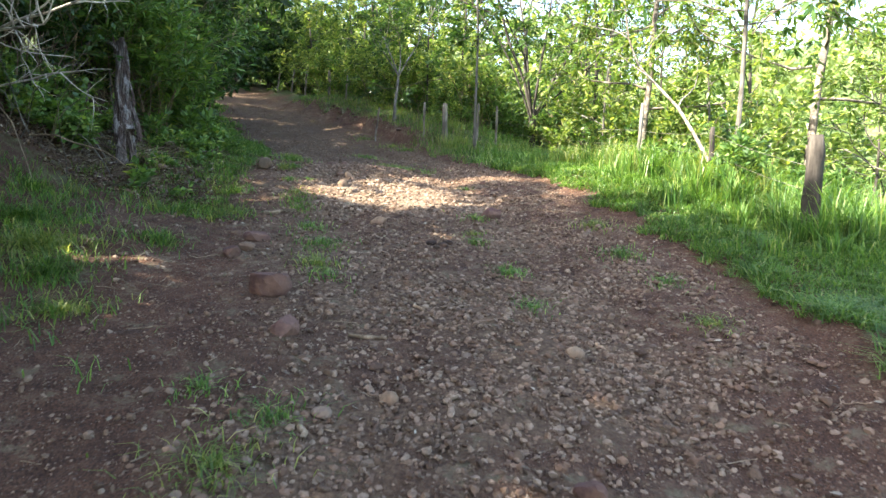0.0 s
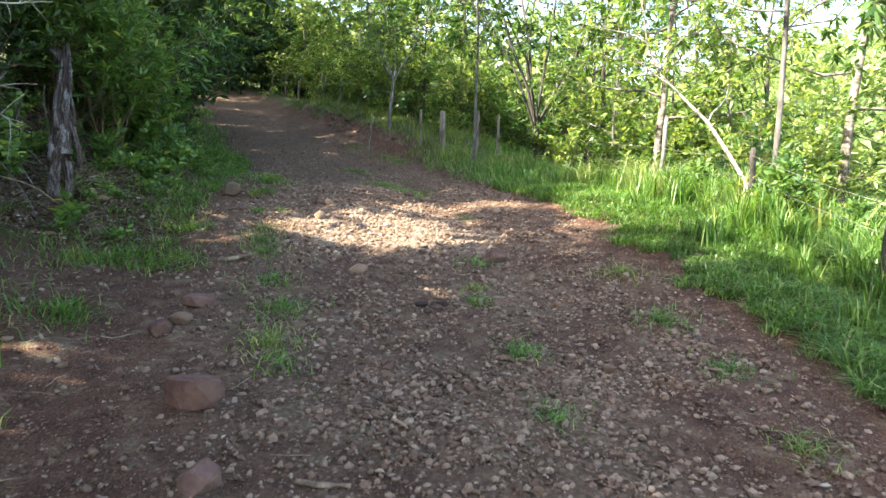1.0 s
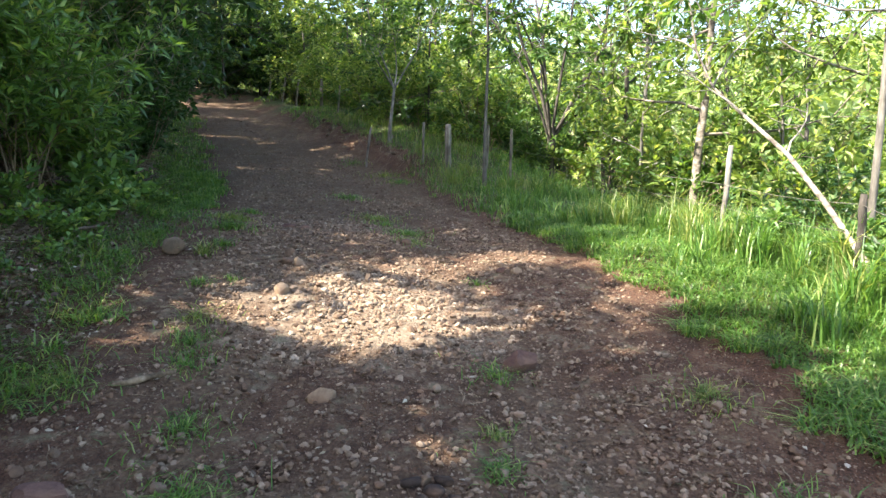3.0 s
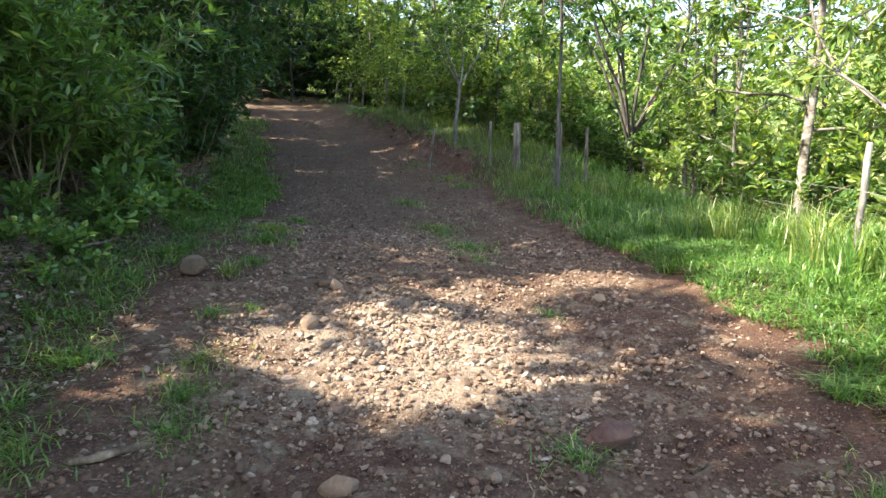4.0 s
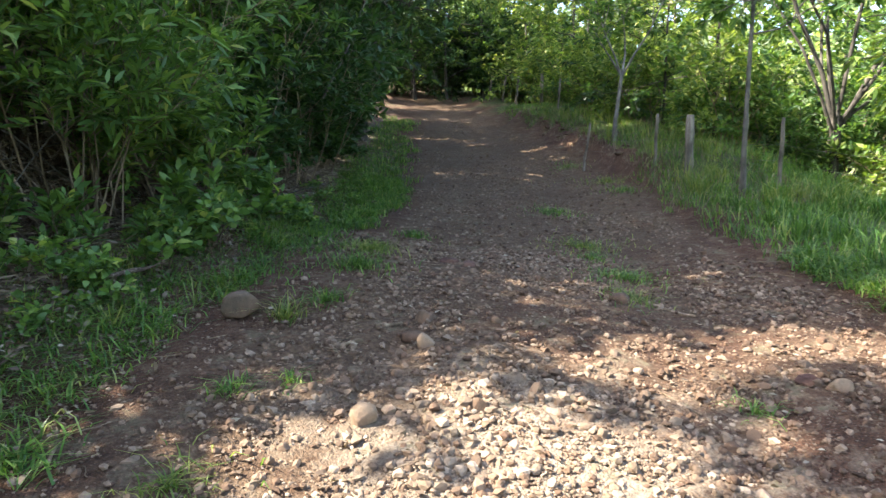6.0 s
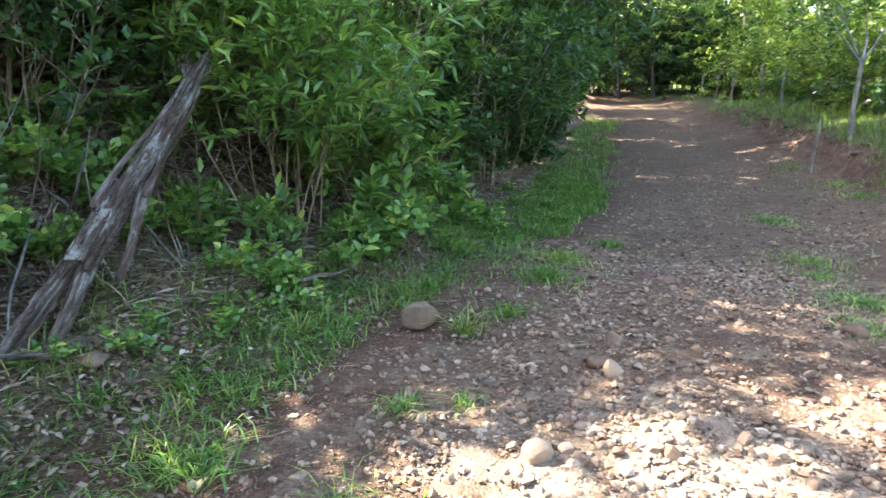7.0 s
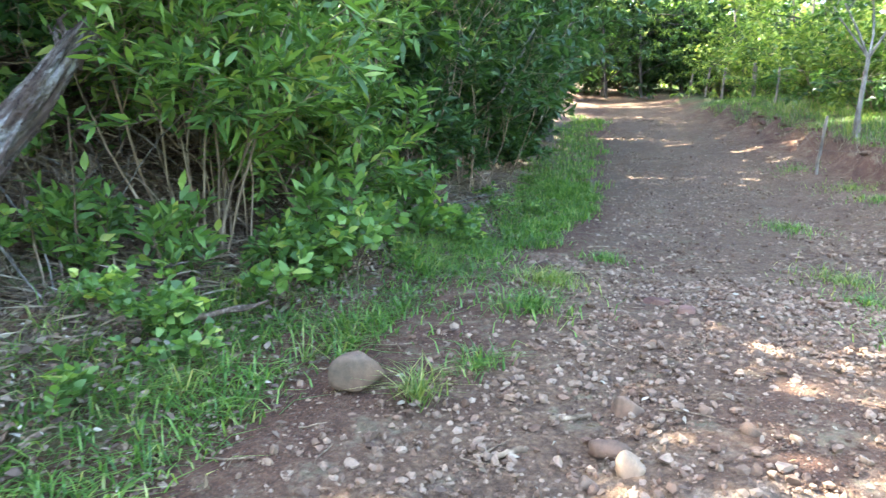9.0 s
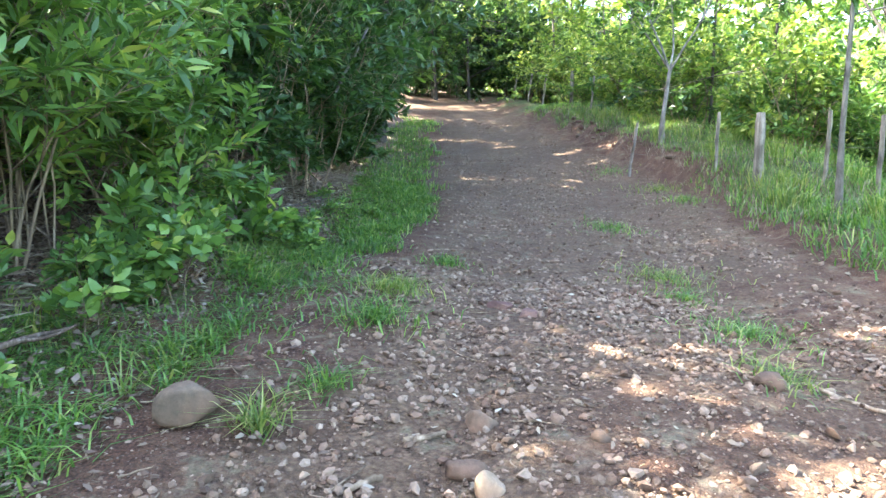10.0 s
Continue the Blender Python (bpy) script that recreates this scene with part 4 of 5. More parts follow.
def hanging_roots():
    """Dry roots and vine stems hanging down the face of the cut bank."""
    r = np.random.default_rng(43)
    for k in range(46):
        y = r.uniform(8.2, 9.7) if k < 34 else r.uniform(6.6, 8.2)
        e0 = r.uniform(1.7, 2.5)
        a = np.array([float(left_edge(y)) - e0, y, 0])
        b = a + np.array([r.uniform(0.35, 0.95), r.normal() * 0.3 - 0.1, 0])
        f = np.linspace(0, 1, 9)
        path = a + np.outer(f, b - a) + np.cumsum(r.normal(size=(9, 3)) * 0.016, 0)
        path[:, 2] = height(path[:, 0], path[:, 1]) + 0.012 + r.uniform(0.04, 0.3) * np.sin(f * 3.14) + 0.05 * (1 - f)
        t = Tubes()
        t.add(path - path[0], np.linspace(1, 0.5, 9) * r.uniform(0.004, 0.012), 5, 0.08, r)
        ob = new("root", t.mesh("root", (M_DEAD, M_BARK, M_TWIG)[k % 3]))
        ob.location = path[0]
        tagged(ob, "dry woody root hanging down the cut bank", "root", "roots on the cut bank")


hanging_roots()


def dead_branch(start, end, radius, label, seed, kids=6, mat=None, depth=2):
    r = np.random.default_rng(seed)
    start, end = np.array(start, float), np.array(end, float)
    ob = thing("dead_branch", start, label, "branch")

    def twig(name, q, way, length, rad, level):
        k = 8
        path, d = [q], unit(way)
        for i in range(k - 1):
            d = unit(d + r.normal(size=3) * 0.13)
            path.append(path[-1] + d * length / (k - 1))
        path = np.array(path)
        t = Tubes()
        t.add(path, np.linspace(rad, rad * 0.3, k), 7 if level == depth else 5, 0.04, r)
        part(name, t.mesh(name, mat or M_BARK_PALE), ob)
        if level:
            for c in range(kids if level == depth else 3):
                i = r.integers(1, k - 1)
                side = unit(np.cross(path[i + 1] - path[i], r.normal(size=3)))
                twig("twig", path[i], unit(path[i + 1] - path[i]) * 0.7 + side * 0.8, length * r.uniform(0.3, 0.55), rad * 0.5, level - 1)

    twig("main_stem", np.zeros(3), end - start, float(np.linalg.norm(end - start)), radius, depth)
    return ob


def leaning_limb():
    r = np.random.default_rng(63)
    g = ground_at(3.3, 8.2)
    ob = thing("leaning_limb", (3.3, 8.2, g), "pale bare limb leaning out from the fence line", "branch")
    pts = np.array([(3.3, 8.2, g - 0.08), (3.24, 8.4, 1.5), (3.2, 9.0, 1.95), (3.19, 9.66, 2.35), (3.13, 10.5, 2.75), (3.07, 11.27, 3.13), (3.02, 11.7, 3.6), (3.0, 12.0, 4.3)]) - np.array([3.3, 8.2, g])
    t, tips = Tubes(), []
    t.add(pts, np.linspace(0.028, 0.012, 8), 8, 0.05, r)
    part("main_stem", t.mesh("main_stem", M_BIRCH), ob)
    for i, way in ((3, (0.5, 0.6, 0.6)), (4, (-0.6, 0.3, 0.6)), (5, (0.6, 0.3, 0.5)), (6, (-0.4, 0.5, 0.6))):
        t = Tubes()
        limb(t, tips, r, pts[i], way, 1.1, 0.012, 1, 0.3, 0.2, 3, 5)
        part("side_twig", t.mesh("side_twig", M_BARK_PALE), ob)
    tp, od = np.array([q[0] for q in tips]), np.array([q[1] for q in tips])
    v, fs = clusters(tp, od, 5, 0.15, 0.06, r, 0.5, False, 0.3)
    part("foliage", mesh_of("foliage", v, fs, M_LEAF_LIGHT), ob)


dead_branch((-4.6, 7.05, 2.85), (-2.78, 7.0, 2.78), 0.022, "bare pale dead branch reaching out from the bank, whitened as sunlit", 61, 7, M_DEAD_PALE)
dead_branch((-4.6, 6.95, 2.8), (-3.1, 7.0, 3.1), 0.018, "bare pale dead branch reaching out from the bank, whitened as sunlit", 62, 6, M_DEAD_PALE)
dead_branch((-4.7, 7.2, 2.3), (-3.6, 7.1, 2.75), 0.016, "bare pale dead branch reaching out from the bank, whitened as sunlit", 66, 6, M_DEAD_PALE)
leaning_limb()
dead_branch((-4.75, 14.6, 3.3), (-4.2, 15.2, 4.9), 0.018, "bare grey vine stem hanging off the bank", 64, 1, M_BARK, 1)
dead_branch((-3.2, 8.8, 1.72), (-2.92, 9.25, 1.72), 0.022, "short broken branch lying in the leaf litter", 65, 1, M_DEAD, 1)


def post(x, y, tall, radius, tilt, turn, seed, label="weathered grey wooden fence post", bark=None):
    r = np.random.default_rng(seed)
    z = ground_at(x, y) - 0.1
    t = Tubes()
    k = 8
    f = np.linspace(0, 1, k)
    path = np.stack([0.004 * r.normal(size=k), 0.004 * r.normal(size=k), f * (tall + 0.1)], 1)
    t.add(path, radius * (1 + 0.06 * r.normal(size=k)) * np.where(f > 0.99, 0.8, 1), 9, 0.07, r)
    me = t.mesh("fence_post", bark or M_POST)
    bm = bmesh.new()
    bm.from_mesh(me)
    bmesh.ops.holes_fill(bm, edges=[e for e in bm.edges if e.is_boundary])
    bm.to_mesh(me)
    bm.free()
    ob = new("fence_post", me)
    ob.matrix_world = pose(x, y, z, tilt, turn, 0)
    tagged(ob, label, "fence post", "fence posts along the track")


post(2.76, 10.07, 1.0, 0.027, 2, 3, 1, "pale sunlit wooden fence post in tall grass", M_BARK_PALE)
post(3.22, 8.5, 0.7, 0.03, 0, 1, 2, "dark weathered fence post in tall grass", M_BARK_DARK)
post(3.26, 6.2, 0.9, 0.078, 0, 1, 11, "thick round grey fence post with a sunlit top", M_BARK_DARK)
post(0.04, 18.15, 1.0, 0.07, 0, 1, 3, "thick grey fence post on the bank")
post(-0.52, 18.8, 0.9, 0.028, 0, 2, 4)
post(3.4, 21.2, 1.1, 0.045, 0, 0, 5)
post(-1.94, 20.0, 0.95, 0.025, 0, 8, 6, "thin slanting fence post on the bank")
post(-5.15, 32.2, 1.25, 0.07, 0, 2, 7, "thick grey fence post on the bank")
post(-3.9, 28.5, 1.0, 0.035, 0, 5, 8)
post(-6.9, 35.5, 1.2, 0.045, 0, 7, 9)
post(-8.0, 37.6, 1.2, 0.045, 0, 9, 10)
post(-9.2, 39.6, 1.2, 0.045, 0, 10, 12)
post(0.85, 17.9, 1.0, 0.028, 0, 2, 13)
post(1.25, 16.7, 1.0, 0.03, 0, 1, 14)



def fence_wire(ends, lift, seed):
    """A sagging strand of wire from post to post."""
    r = np.random.default_rng(seed)
    t = Tubes()
    pts = []
    for (x0, y0), (x1, y1) in zip(ends[:-1], ends[1:]):
        f = np.linspace(0, 1, 9)[:-1]
        sag = 0.03 * np.sin(f * 3.14159)
        z0, z1 = ground_at(x0, y0) + lift, ground_at(x1, y1) + lift
        pts += [(x0 + (x1 - x0) * q, y0 + (y1 - y0) * q, z0 + (z1 - z0) * q - k) for q, k in zip(f, sag)]
    pts.append((ends[-1][0], ends[-1][1], ground_at(*ends[-1]) + lift))
    t.add(np.array(pts), np.full(len(pts), 0.0022), 4)
    tagged(new("fence_wire", t.mesh("fence_wire", M_BARK)), "thin rusty wire strung between the fence posts", "wire", "fence wires")


FENCE = [(3.26, 6.2), (3.22, 8.5), (2.76, 10.07), (1.25, 16.7), (0.04, 18.15), (-1.94, 20.0), (-3.9, 28.5), (-5.15, 32.2), (-6.9, 35.5), (-8.0, 37.6), (-9.2, 39.6)]
fence_wire(FENCE, 0.62, 1)
fence_wire(FENCE, 0.4, 2)

# ---- stones ----
def icosphere(sub):
    bm = bmesh.new()
    bmesh.ops.create_icosphere(bm, subdivisions=sub, radius=1)
    v = np.array([q.co[:] for q in bm.verts])
    f = np.array([[q.index for q in p.verts] for p in bm.faces])
    bm.free()
    return v, f


ICO1, ICO2, ICO3 = icosphere(1), icosphere(2), icosphere(3)
OCTA = (np.array([(1, 0, 0), (-1, 0, 0), (0, 1, 0), (0, -1, 0), (0, 0, 1), (0, 0, -1)], float), np.array([(0, 2, 4), (2, 1, 4), (1, 3, 4), (3, 0, 4), (2, 0, 5), (1, 2, 5), (3, 1, 5), (0, 3, 5)]))


def chip(v, r, cuts=7, flat=0.7, hard=(0.5, 0.85)):
    """Cut facets off a ball to make a broken or worn stone."""
    v = v.copy()
    for k in range(cuts):
        n = unit(r.normal(size=3))
        h = r.uniform(hard[0], hard[1])
        d = v @ n
        v -= np.outer(np.maximum(d - h, 0) * 0.9, n)
    return v * np.array([r.uniform(0.8, 1.25), r.uniform(0.75, 1.1), flat * r.uniform(0.8, 1.2)])


def turned(n, r):
    a, b = r.uniform(0, 6.283, n), r.normal(size=n) * 0.35
    ca, sa, cb, sb = np.cos(a), np.sin(a), np.cos(b), np.sin(b)
    z, o = np.zeros(n), np.ones(n)
    ra = np.stack([np.stack([ca, -sa, z], -1), np.stack([sa, ca, z], -1), np.stack([z, z, o], -1)], 1)
    rb = np.stack([np.stack([o, z, z], -1), np.stack([z, cb, -sb], -1), np.stack([z, sb, cb], -1)], 1)
    return ra @ rb


def gravel_bed(name, n, sizes, region, ico, seed, label, sink=0.3, mat=None):
    r = np.random.default_rng(seed)
    shapes = [chip(ico[0], r, 6, 0.75, (0.3, 0.75)) for k in range(10)]
    x, y = region(r, n)
    n = len(x)
    s = sizes[0] * (sizes[1] / sizes[0]) ** (r.random(n) ** 1.1)
    kind = r.integers(0, 10, n)
    rot = turned(n, r)
    base = np.array(shapes)[kind] * s[:, None, None]
    v = np.einsum("nij,nkj->nki", rot, base)
    v += np.stack([x, y, height(x, y) + s * (0.5 - 2 * sink * r.random(n))], -1)[:, None]
    f = ico[1][None] + (np.arange(n) * len(ico[0]))[:, None, None]
    ob = new(name, mesh_of(name, v.reshape(-1, 3), [f.reshape(-1, 3)], mat or M_GRAVEL))
    tagged(ob, label, "gravel", kind="stuff")


def on_track(y0, y1, bias):
    def region(r, n):
        y = y0 + (y1 - y0) * r.random(n) ** bias
        xl, xr = left_edge(y), right_edge(y)
        x = xl - 0.9 + (xr - xl + 1.1) * r.random(n)
        mid = (xl + xr) / 2
        dens = 0.42 + 0.58 * step(-0.35, 0.45, waves(x, y, 2.4, 8))
        dens *= 1 - 0.7 * step(0.35, 0.9, waves(x, y, 1.1, 17))
        dens *= (0.1 + 0.9 * step(xl + 0.1, xl + 1.1, x)) * (0.15 + 0.85 * step(xr + 0.1, xr - 0.6, x))
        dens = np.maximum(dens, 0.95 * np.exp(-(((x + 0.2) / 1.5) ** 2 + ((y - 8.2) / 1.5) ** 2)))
        ok = r.random(n) < dens
        return x[ok], y[ok]
    return region


gravel_bed("gravel", 40000, (0.008, 0.028), on_track(1.6, 12, 1.0), ICO1, 71, "grey-brown gravel spread over the track")
gravel_bed("gravel", 1400, (0.02, 0.04), on_track(1.6, 15, 1.0), ICO2, 72, "rounded grey-brown gravel spread over the track", 0.4)
gravel_bed("gravel", 15000, (0.009, 0.03), on_track(1.6, 6.4, 1.0), ICO1, 77, "grey-brown gravel on the near stretch of the track", 0.5)
gravel_bed("gravel", 40000, (0.005, 0.014), on_track(1.6, 10.5, 1.0), OCTA, 79, "fine grey-brown chippings between the stones", 0.3)
gravel_bed("gravel", 22000, (0.009, 0.026), on_track(10.3, 22, 1.3), OCTA, 80, "fine chippings on the upper stretch of the track", 0.3)
gravel_bed("gravel", 7000, (0.012, 0.034), on_track(11.5, 30, 1.3), ICO1, 73, "grey-brown gravel on the far stretch of the track", 0.4)



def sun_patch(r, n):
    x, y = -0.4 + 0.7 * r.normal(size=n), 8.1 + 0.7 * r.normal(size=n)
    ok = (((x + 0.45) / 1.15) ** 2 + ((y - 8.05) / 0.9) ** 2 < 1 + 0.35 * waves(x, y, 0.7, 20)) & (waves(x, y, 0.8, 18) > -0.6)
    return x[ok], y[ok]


# stones in the sun patch, their colour lightened to strengthen the sun
gravel_bed("gravel", 2000, (0.011, 0.036), sun_patch, ICO1, 78, "coarse broken stones in the middle of the track, paled for sun", 0.6, M_SUN_PALE_STONE)
gravel_bed("gravel", 6000, (0.005, 0.013), sun_patch, OCTA, 81, "stone chips between the broken stones, paled for sun", 0.3, M_SUN_PALE_STONE)


def everywhere(r, n):
    y = r.uniform(1.7, 10.5, n)
    xl, xr = left_edge(y), right_edge(y)
    x = xl - 1.6 + (xr - xl + 1.8) * r.random(n)
    return x, y


gravel_bed("grit", 30000, (0.004, 0.013), everywhere, OCTA, 76, "crumbs of earth and tiny stones on the track", 0.2)

r0 = np.random.default_rng(74)
stone_meshes = [mesh_of("stone", chip(ICO2[0], r0, 8, 0.75, (0.35, 0.75)), [ICO2[1]], M_STONE, k % 2 == 0) for k in range(12)]
place_stones = on_track(2.0, 12.5, 1.0)
sx, sy = place_stones(r0, 520)
for x, y in list(zip(sx, sy))[:230]:
    ob = new("stone", stone_meshes[r0.integers(0, 12)])
    s = r0.uniform(0.026, 0.045)
    ob.matrix_world = pose(x, y, ground_at(x, y) + s * 0.25, 0, 0, r0.uniform(0, 360)) @ Matrix.Diagonal((s, s * r0.uniform(0.7, 1.0), s * r0.uniform(0.7, 1.0), 1))
    tagged(ob, "loose grey-brown stone on the gravel track", "stone", "loose stones on the track")


def rock(x, y, size, mat, label, seed, turn=0, name="rock", cuts=9, sink=0.35):
    r = np.random.default_rng(seed)
    v = chip(ICO3[0], r, cuts, 1.0, (0.42, 0.8) if mat in (M_RED, M_BOULDER) else (0.55, 0.9))
    v = v * (1 + 0.03 * r.normal(size=(len(v), 1)))
    ob = new(name, mesh_of(name, v * np.array(size) / 2, [ICO3[1]], mat, mat is not M_RED))
    ob.matrix_world = pose(x, y, ground_at(x, y) + size[2] * (0.5 - sink), 0, 0, turn)
    return tagged(ob, label, "rock")


rock(-1.12, 4.38, (0.29, 0.25, 0.25), M_RED, "flat-topped dark red rock beside the track", 1, 12, cuts=12)
rock(-0.85, 3.76, (0.19, 0.17, 0.17), M_RED, "pinkish red rock beside the track", 2, 40)
rock(-1.52, 5.72, (0.23, 0.18, 0.15), M_RED, "dark red rock half sunk in the earth", 3)
rock(-1.6, 5.2, (0.16, 0.15, 0.13), M_RED, "small red rock on the red earth", 4, 30)
rock(-1.52, 5.38, (0.14, 0.12, 0.11), M_STONE, "small grey stone on the red earth", 5)
rock(0.5, 7.32, (0.2, 0.17, 0.19), M_RED, "red-brown rock in the gravel", 6, 25, sink=0.25)
rock(-0.25, 3.13, (0.1, 0.1, 0.08), M_TAN, "round pale stone in the gravel", 7, cuts=3)
rock(0.73, 3.78, (0.13, 0.1, 0.08), M_TAN, "oval tan stone in the gravel", 8, cuts=3)
rock(-0.53, 2.93, (0.11, 0.09, 0.07), M_STONE, "blue-grey stone in the gravel", 9)
rock(0.54, 2.43, (0.16, 0.13, 0.12), M_RED, "dull red stone in the gravel", 10)
rock(-0.63, 6.77, (0.17, 0.12, 0.1), M_TAN, "tan rock half sunk in the gravel", 11)
rock(-1.18, 8.26, (0.15, 0.14, 0.15), M_TAN, "angular tan rock standing in the gravel", 12)
rock(-1.22, 9.06, (0.11, 0.1, 0.1), M_TAN, "round pale stone on the track", 13, cuts=3, sink=0.25)
rock(-2.28, 9.05, (0.3, 0.25, 0.185), M_BOULDER, "tan-brown boulder at the edge of the track", 17, 65, "boulder", 18, 0.22)
rock(-1.38, 9.48, (0.13, 0.11, 0.09), M_STONE, "grey stone in the gravel", 15)
rock(-1.33, 9.16, (0.13, 0.1, 0.08), M_STONE, "grey flat stone in the gravel", 16)
rock(-0.37, 10.32, (0.17, 0.12, 0.1), M_STONE, "dark flat stone beside a grass tuft", 17)
rock(-1.73, 11.01, (0.16, 0.12, 0.09), M_RED, "reddish stone in the gravel", 18)
rock(-1.54, 10.82, (0.13, 0.1, 0.08), M_RED, "orange-red stone in the gravel", 19)
rock(-2.6, 11.36, (0.13, 0.1, 0.09), M_DUNG, "dark stone at the grass edge", 20)
rock(-3.1, 7.7, (0.22, 0.18, 0.1), M_BOULDER, "grey rock in the grass of the verge", 21)
rock(0.54, 9.27, (0.12, 0.1, 0.09), M_RED, "small red stone on the track", 22)
rock(0.66, 9.21, (0.1, 0.08, 0.08), M_TAN, "small tan stone on the track", 23)
for i, (x, y) in enumerate([(0.0, 5.95), (0.08, 5.9), (-0.05, 5.88), (0.04, 6.02), (-0.1, 6.0)]):
    rock(x, y, (0.09, 0.08, 0.05), M_DUNG, "dark dried clod of dung on the track", 30 + i, i * 50, "dung_clod", 4, 0.25)
r0 = np.random.default_rng(75)
for i in range(18):
    y = r0.uniform(19, 27)
    x = float(right_edge(y)) + r0.uniform(0.05, 0.5)
    rock(x, y, (r0.uniform(0.1, 0.26), r0.uniform(0.1, 0.22), r0.uniform(0.08, 0.16)), M_RED if i % 3 else M_BOULDER, "red earth clod crumbling from the cut bank", 40 + i, i * 40, "earth_clod")


# ---- grass ----
def grass_field(name, x, y, tall, wide, mat, label, seed, bend=0.5, lift=0.0, kind="stuff", spread_by=0.35, parent_at=None):
    """Tapered, bending blades rooted at x, y."""
    r = np.random.default_rng(seed)
    n = len(x)
    a = r.uniform(0, 6.283, n)
    out = np.stack([np.cos(a), np.sin(a), np.zeros(n)], -1)
    side = np.stack([-np.sin(a), np.cos(a), np.zeros(n)], -1)
    h = np.broadcast_to(tall, n) * r.uniform(0.5, 1.2, n)
    w = np.broadcast_to(wide, n) * r.uniform(0.7, 1.3, n)
    b = h * bend * r.uniform(0.2, 1.5, n)
    root = np.stack([x, y, height(x, y) - 0.01 + lift], -1)
    up = np.array([0, 0, 1.0])
    c = lambda k: k[:, None]
    m1 = root + up * c(h * 0.55) + out * c(b * 0.3)
    tip = root + up * c(h * (1 - 0.3 * np.minimum(b / h, 1.2))) + out * c(b)
    v = np.stack([root - side * c(w * 0.5), root + side * c(w * 0.5), m1 + side * c(w * 0.42), m1 - side * c(w * 0.42), tip], 1).reshape(-1, 3)
    k = (np.arange(n) * 5)[:, None]
    ob = new(name, mesh_of(name, v, [k + np.array([[0, 1, 2, 3]]), k + np.array([[3, 2, 4]])], mat))
    return tagged(ob, label, "grass", kind=kind)


def verge(seed, n, e0, e1, y0, y1, bias=1.0):
    r = np.random.default_rng(seed)
    y = r.uniform(y0, y1, n)
    e = e0 + (e1 - e0) * r.random(n) ** bias
    e = e + 0.2 * waves(y, e * 0, 1.3, 33) + 0.13 * waves(y, e * 0, 0.4, 34) + 0.05 * np.abs(r.normal(size=n))
    x = right_edge(y) + e
    ok = waves(x, y, 0.7, 55) + 0.5 * waves(x, y, 0.3, 56) + 0.3 * r.normal(size=n) > 0.7 - 2.6 * step(-0.15, 0.4, e) - (n < 1000)
    return x[ok], y[ok]


x, y = verge(201, 62000, 0.02, 2.6, 1.8, 12, 1.25)
grass_field("grass", x, y, 0.11 + 0.045 * waves(x, y, 0.8, 35) + 0.03 * waves(x, y, 0.25, 39) + 0.08 * step(0.7, 1.8, x - right_edge(y)), 0.0095, M_GRASS, "fresh green grass on the verge of the track", 202, 1.7)
x, y = verge(209, 9000, 0.05, 2.6, -3.0, 1.9, 1.1)
grass_field("grass", x, y, 0.14, 0.009, M_GRASS, "fresh green grass on the verge of the track", 210, 1.3)
x, y = verge(203, 18000, 0.05, 3.2, 11.5, 32, 1.0)
ok = (x - right_edge(y) > 0.42 + 0.2 * waves(x, y, 0.9, 14)) | (y < 19) | (y > 27)
x, y = x[ok], y[ok]
grass_field("grass", x, y, 0.19 + 0.07 * waves(x, y, 1.2, 36), 0.011, M_GRASS, "green grass along the far verge and bank", 204, 1.1)
def tussocks(name, n, blades, e0, e1, y0, y1, tall, mat, label, seed):
    """Clumps of long blades arching out from their roots."""
    r = np.random.default_rng(seed)
    cx, cy = verge(seed, n, e0, e1, y0, y1)
    n = len(cx)
    ci = np.repeat(np.arange(n), blades)
    a, q = r.uniform(0, 6.283, n * blades), 0.09 * np.abs(r.normal(size=n * blades))
    size = r.uniform(0.6, 1.25, n)[ci]
    grass_field(name, cx[ci] + np.cos(a) * q, cy[ci] + np.sin(a) * q, tall * size, 0.011, mat, label, seed + 1, 0.75)


tussocks("grass", 48, 70, 1.0, 2.8, 7.8, 12.0, 0.46, M_GRASS_PALE, "tall pale grass tussocks along the fence line", 205)
tussocks("grass", 90, 60, 0.5, 3.2, 5.5, 17, 0.34, M_GRASS, "green grass tussocks on the verge", 221)
tussocks("grass", 70, 60, 1.0, 2.6, 5.8, 9.4, 0.5, M_GRASS, "tall rank grass round the fence posts", 225)
tussocks("grass", 60, 45, 0.6, 2.6, 15, 28, 0.4, M_GRASS_PALE, "pale grass tussocks on the far bank", 223)
x, y = verge(235, 6000, 0.1, 2.4, 15, 30, 1.0)
grass_field("grass", x, y, 0.2, 0.008, M_STRAW, "dry grey grass stalks on the far bank", 236, 1.2)
x, y = verge(207, 10000, 2.2, 6.0, 3, 24, 1.0)
grass_field("grass", x, y, 0.45, 0.016, M_GRASS, "rank green grass on the slope below the fence", 208, 0.9)


def strip(seed, n, e0, e1, y0, y1, gaps):
    r = np.random.default_rng(seed)
    y = r.uniform(y0, y1, n)
    x = left_edge(y) - r.uniform(e0, e1, n) - 0.3 * waves(y, y * 0, 2.6, 57) - 0.15 * waves(y, y * 0, 0.9, 58) - 0.12 * r.normal(size=n)
    ok = waves(x, y, 1.1, seed) + 0.7 * waves(x, y, 0.35, seed + 5) + 0.5 * r.normal(size=n) > gaps
    return x[ok], y[ok]


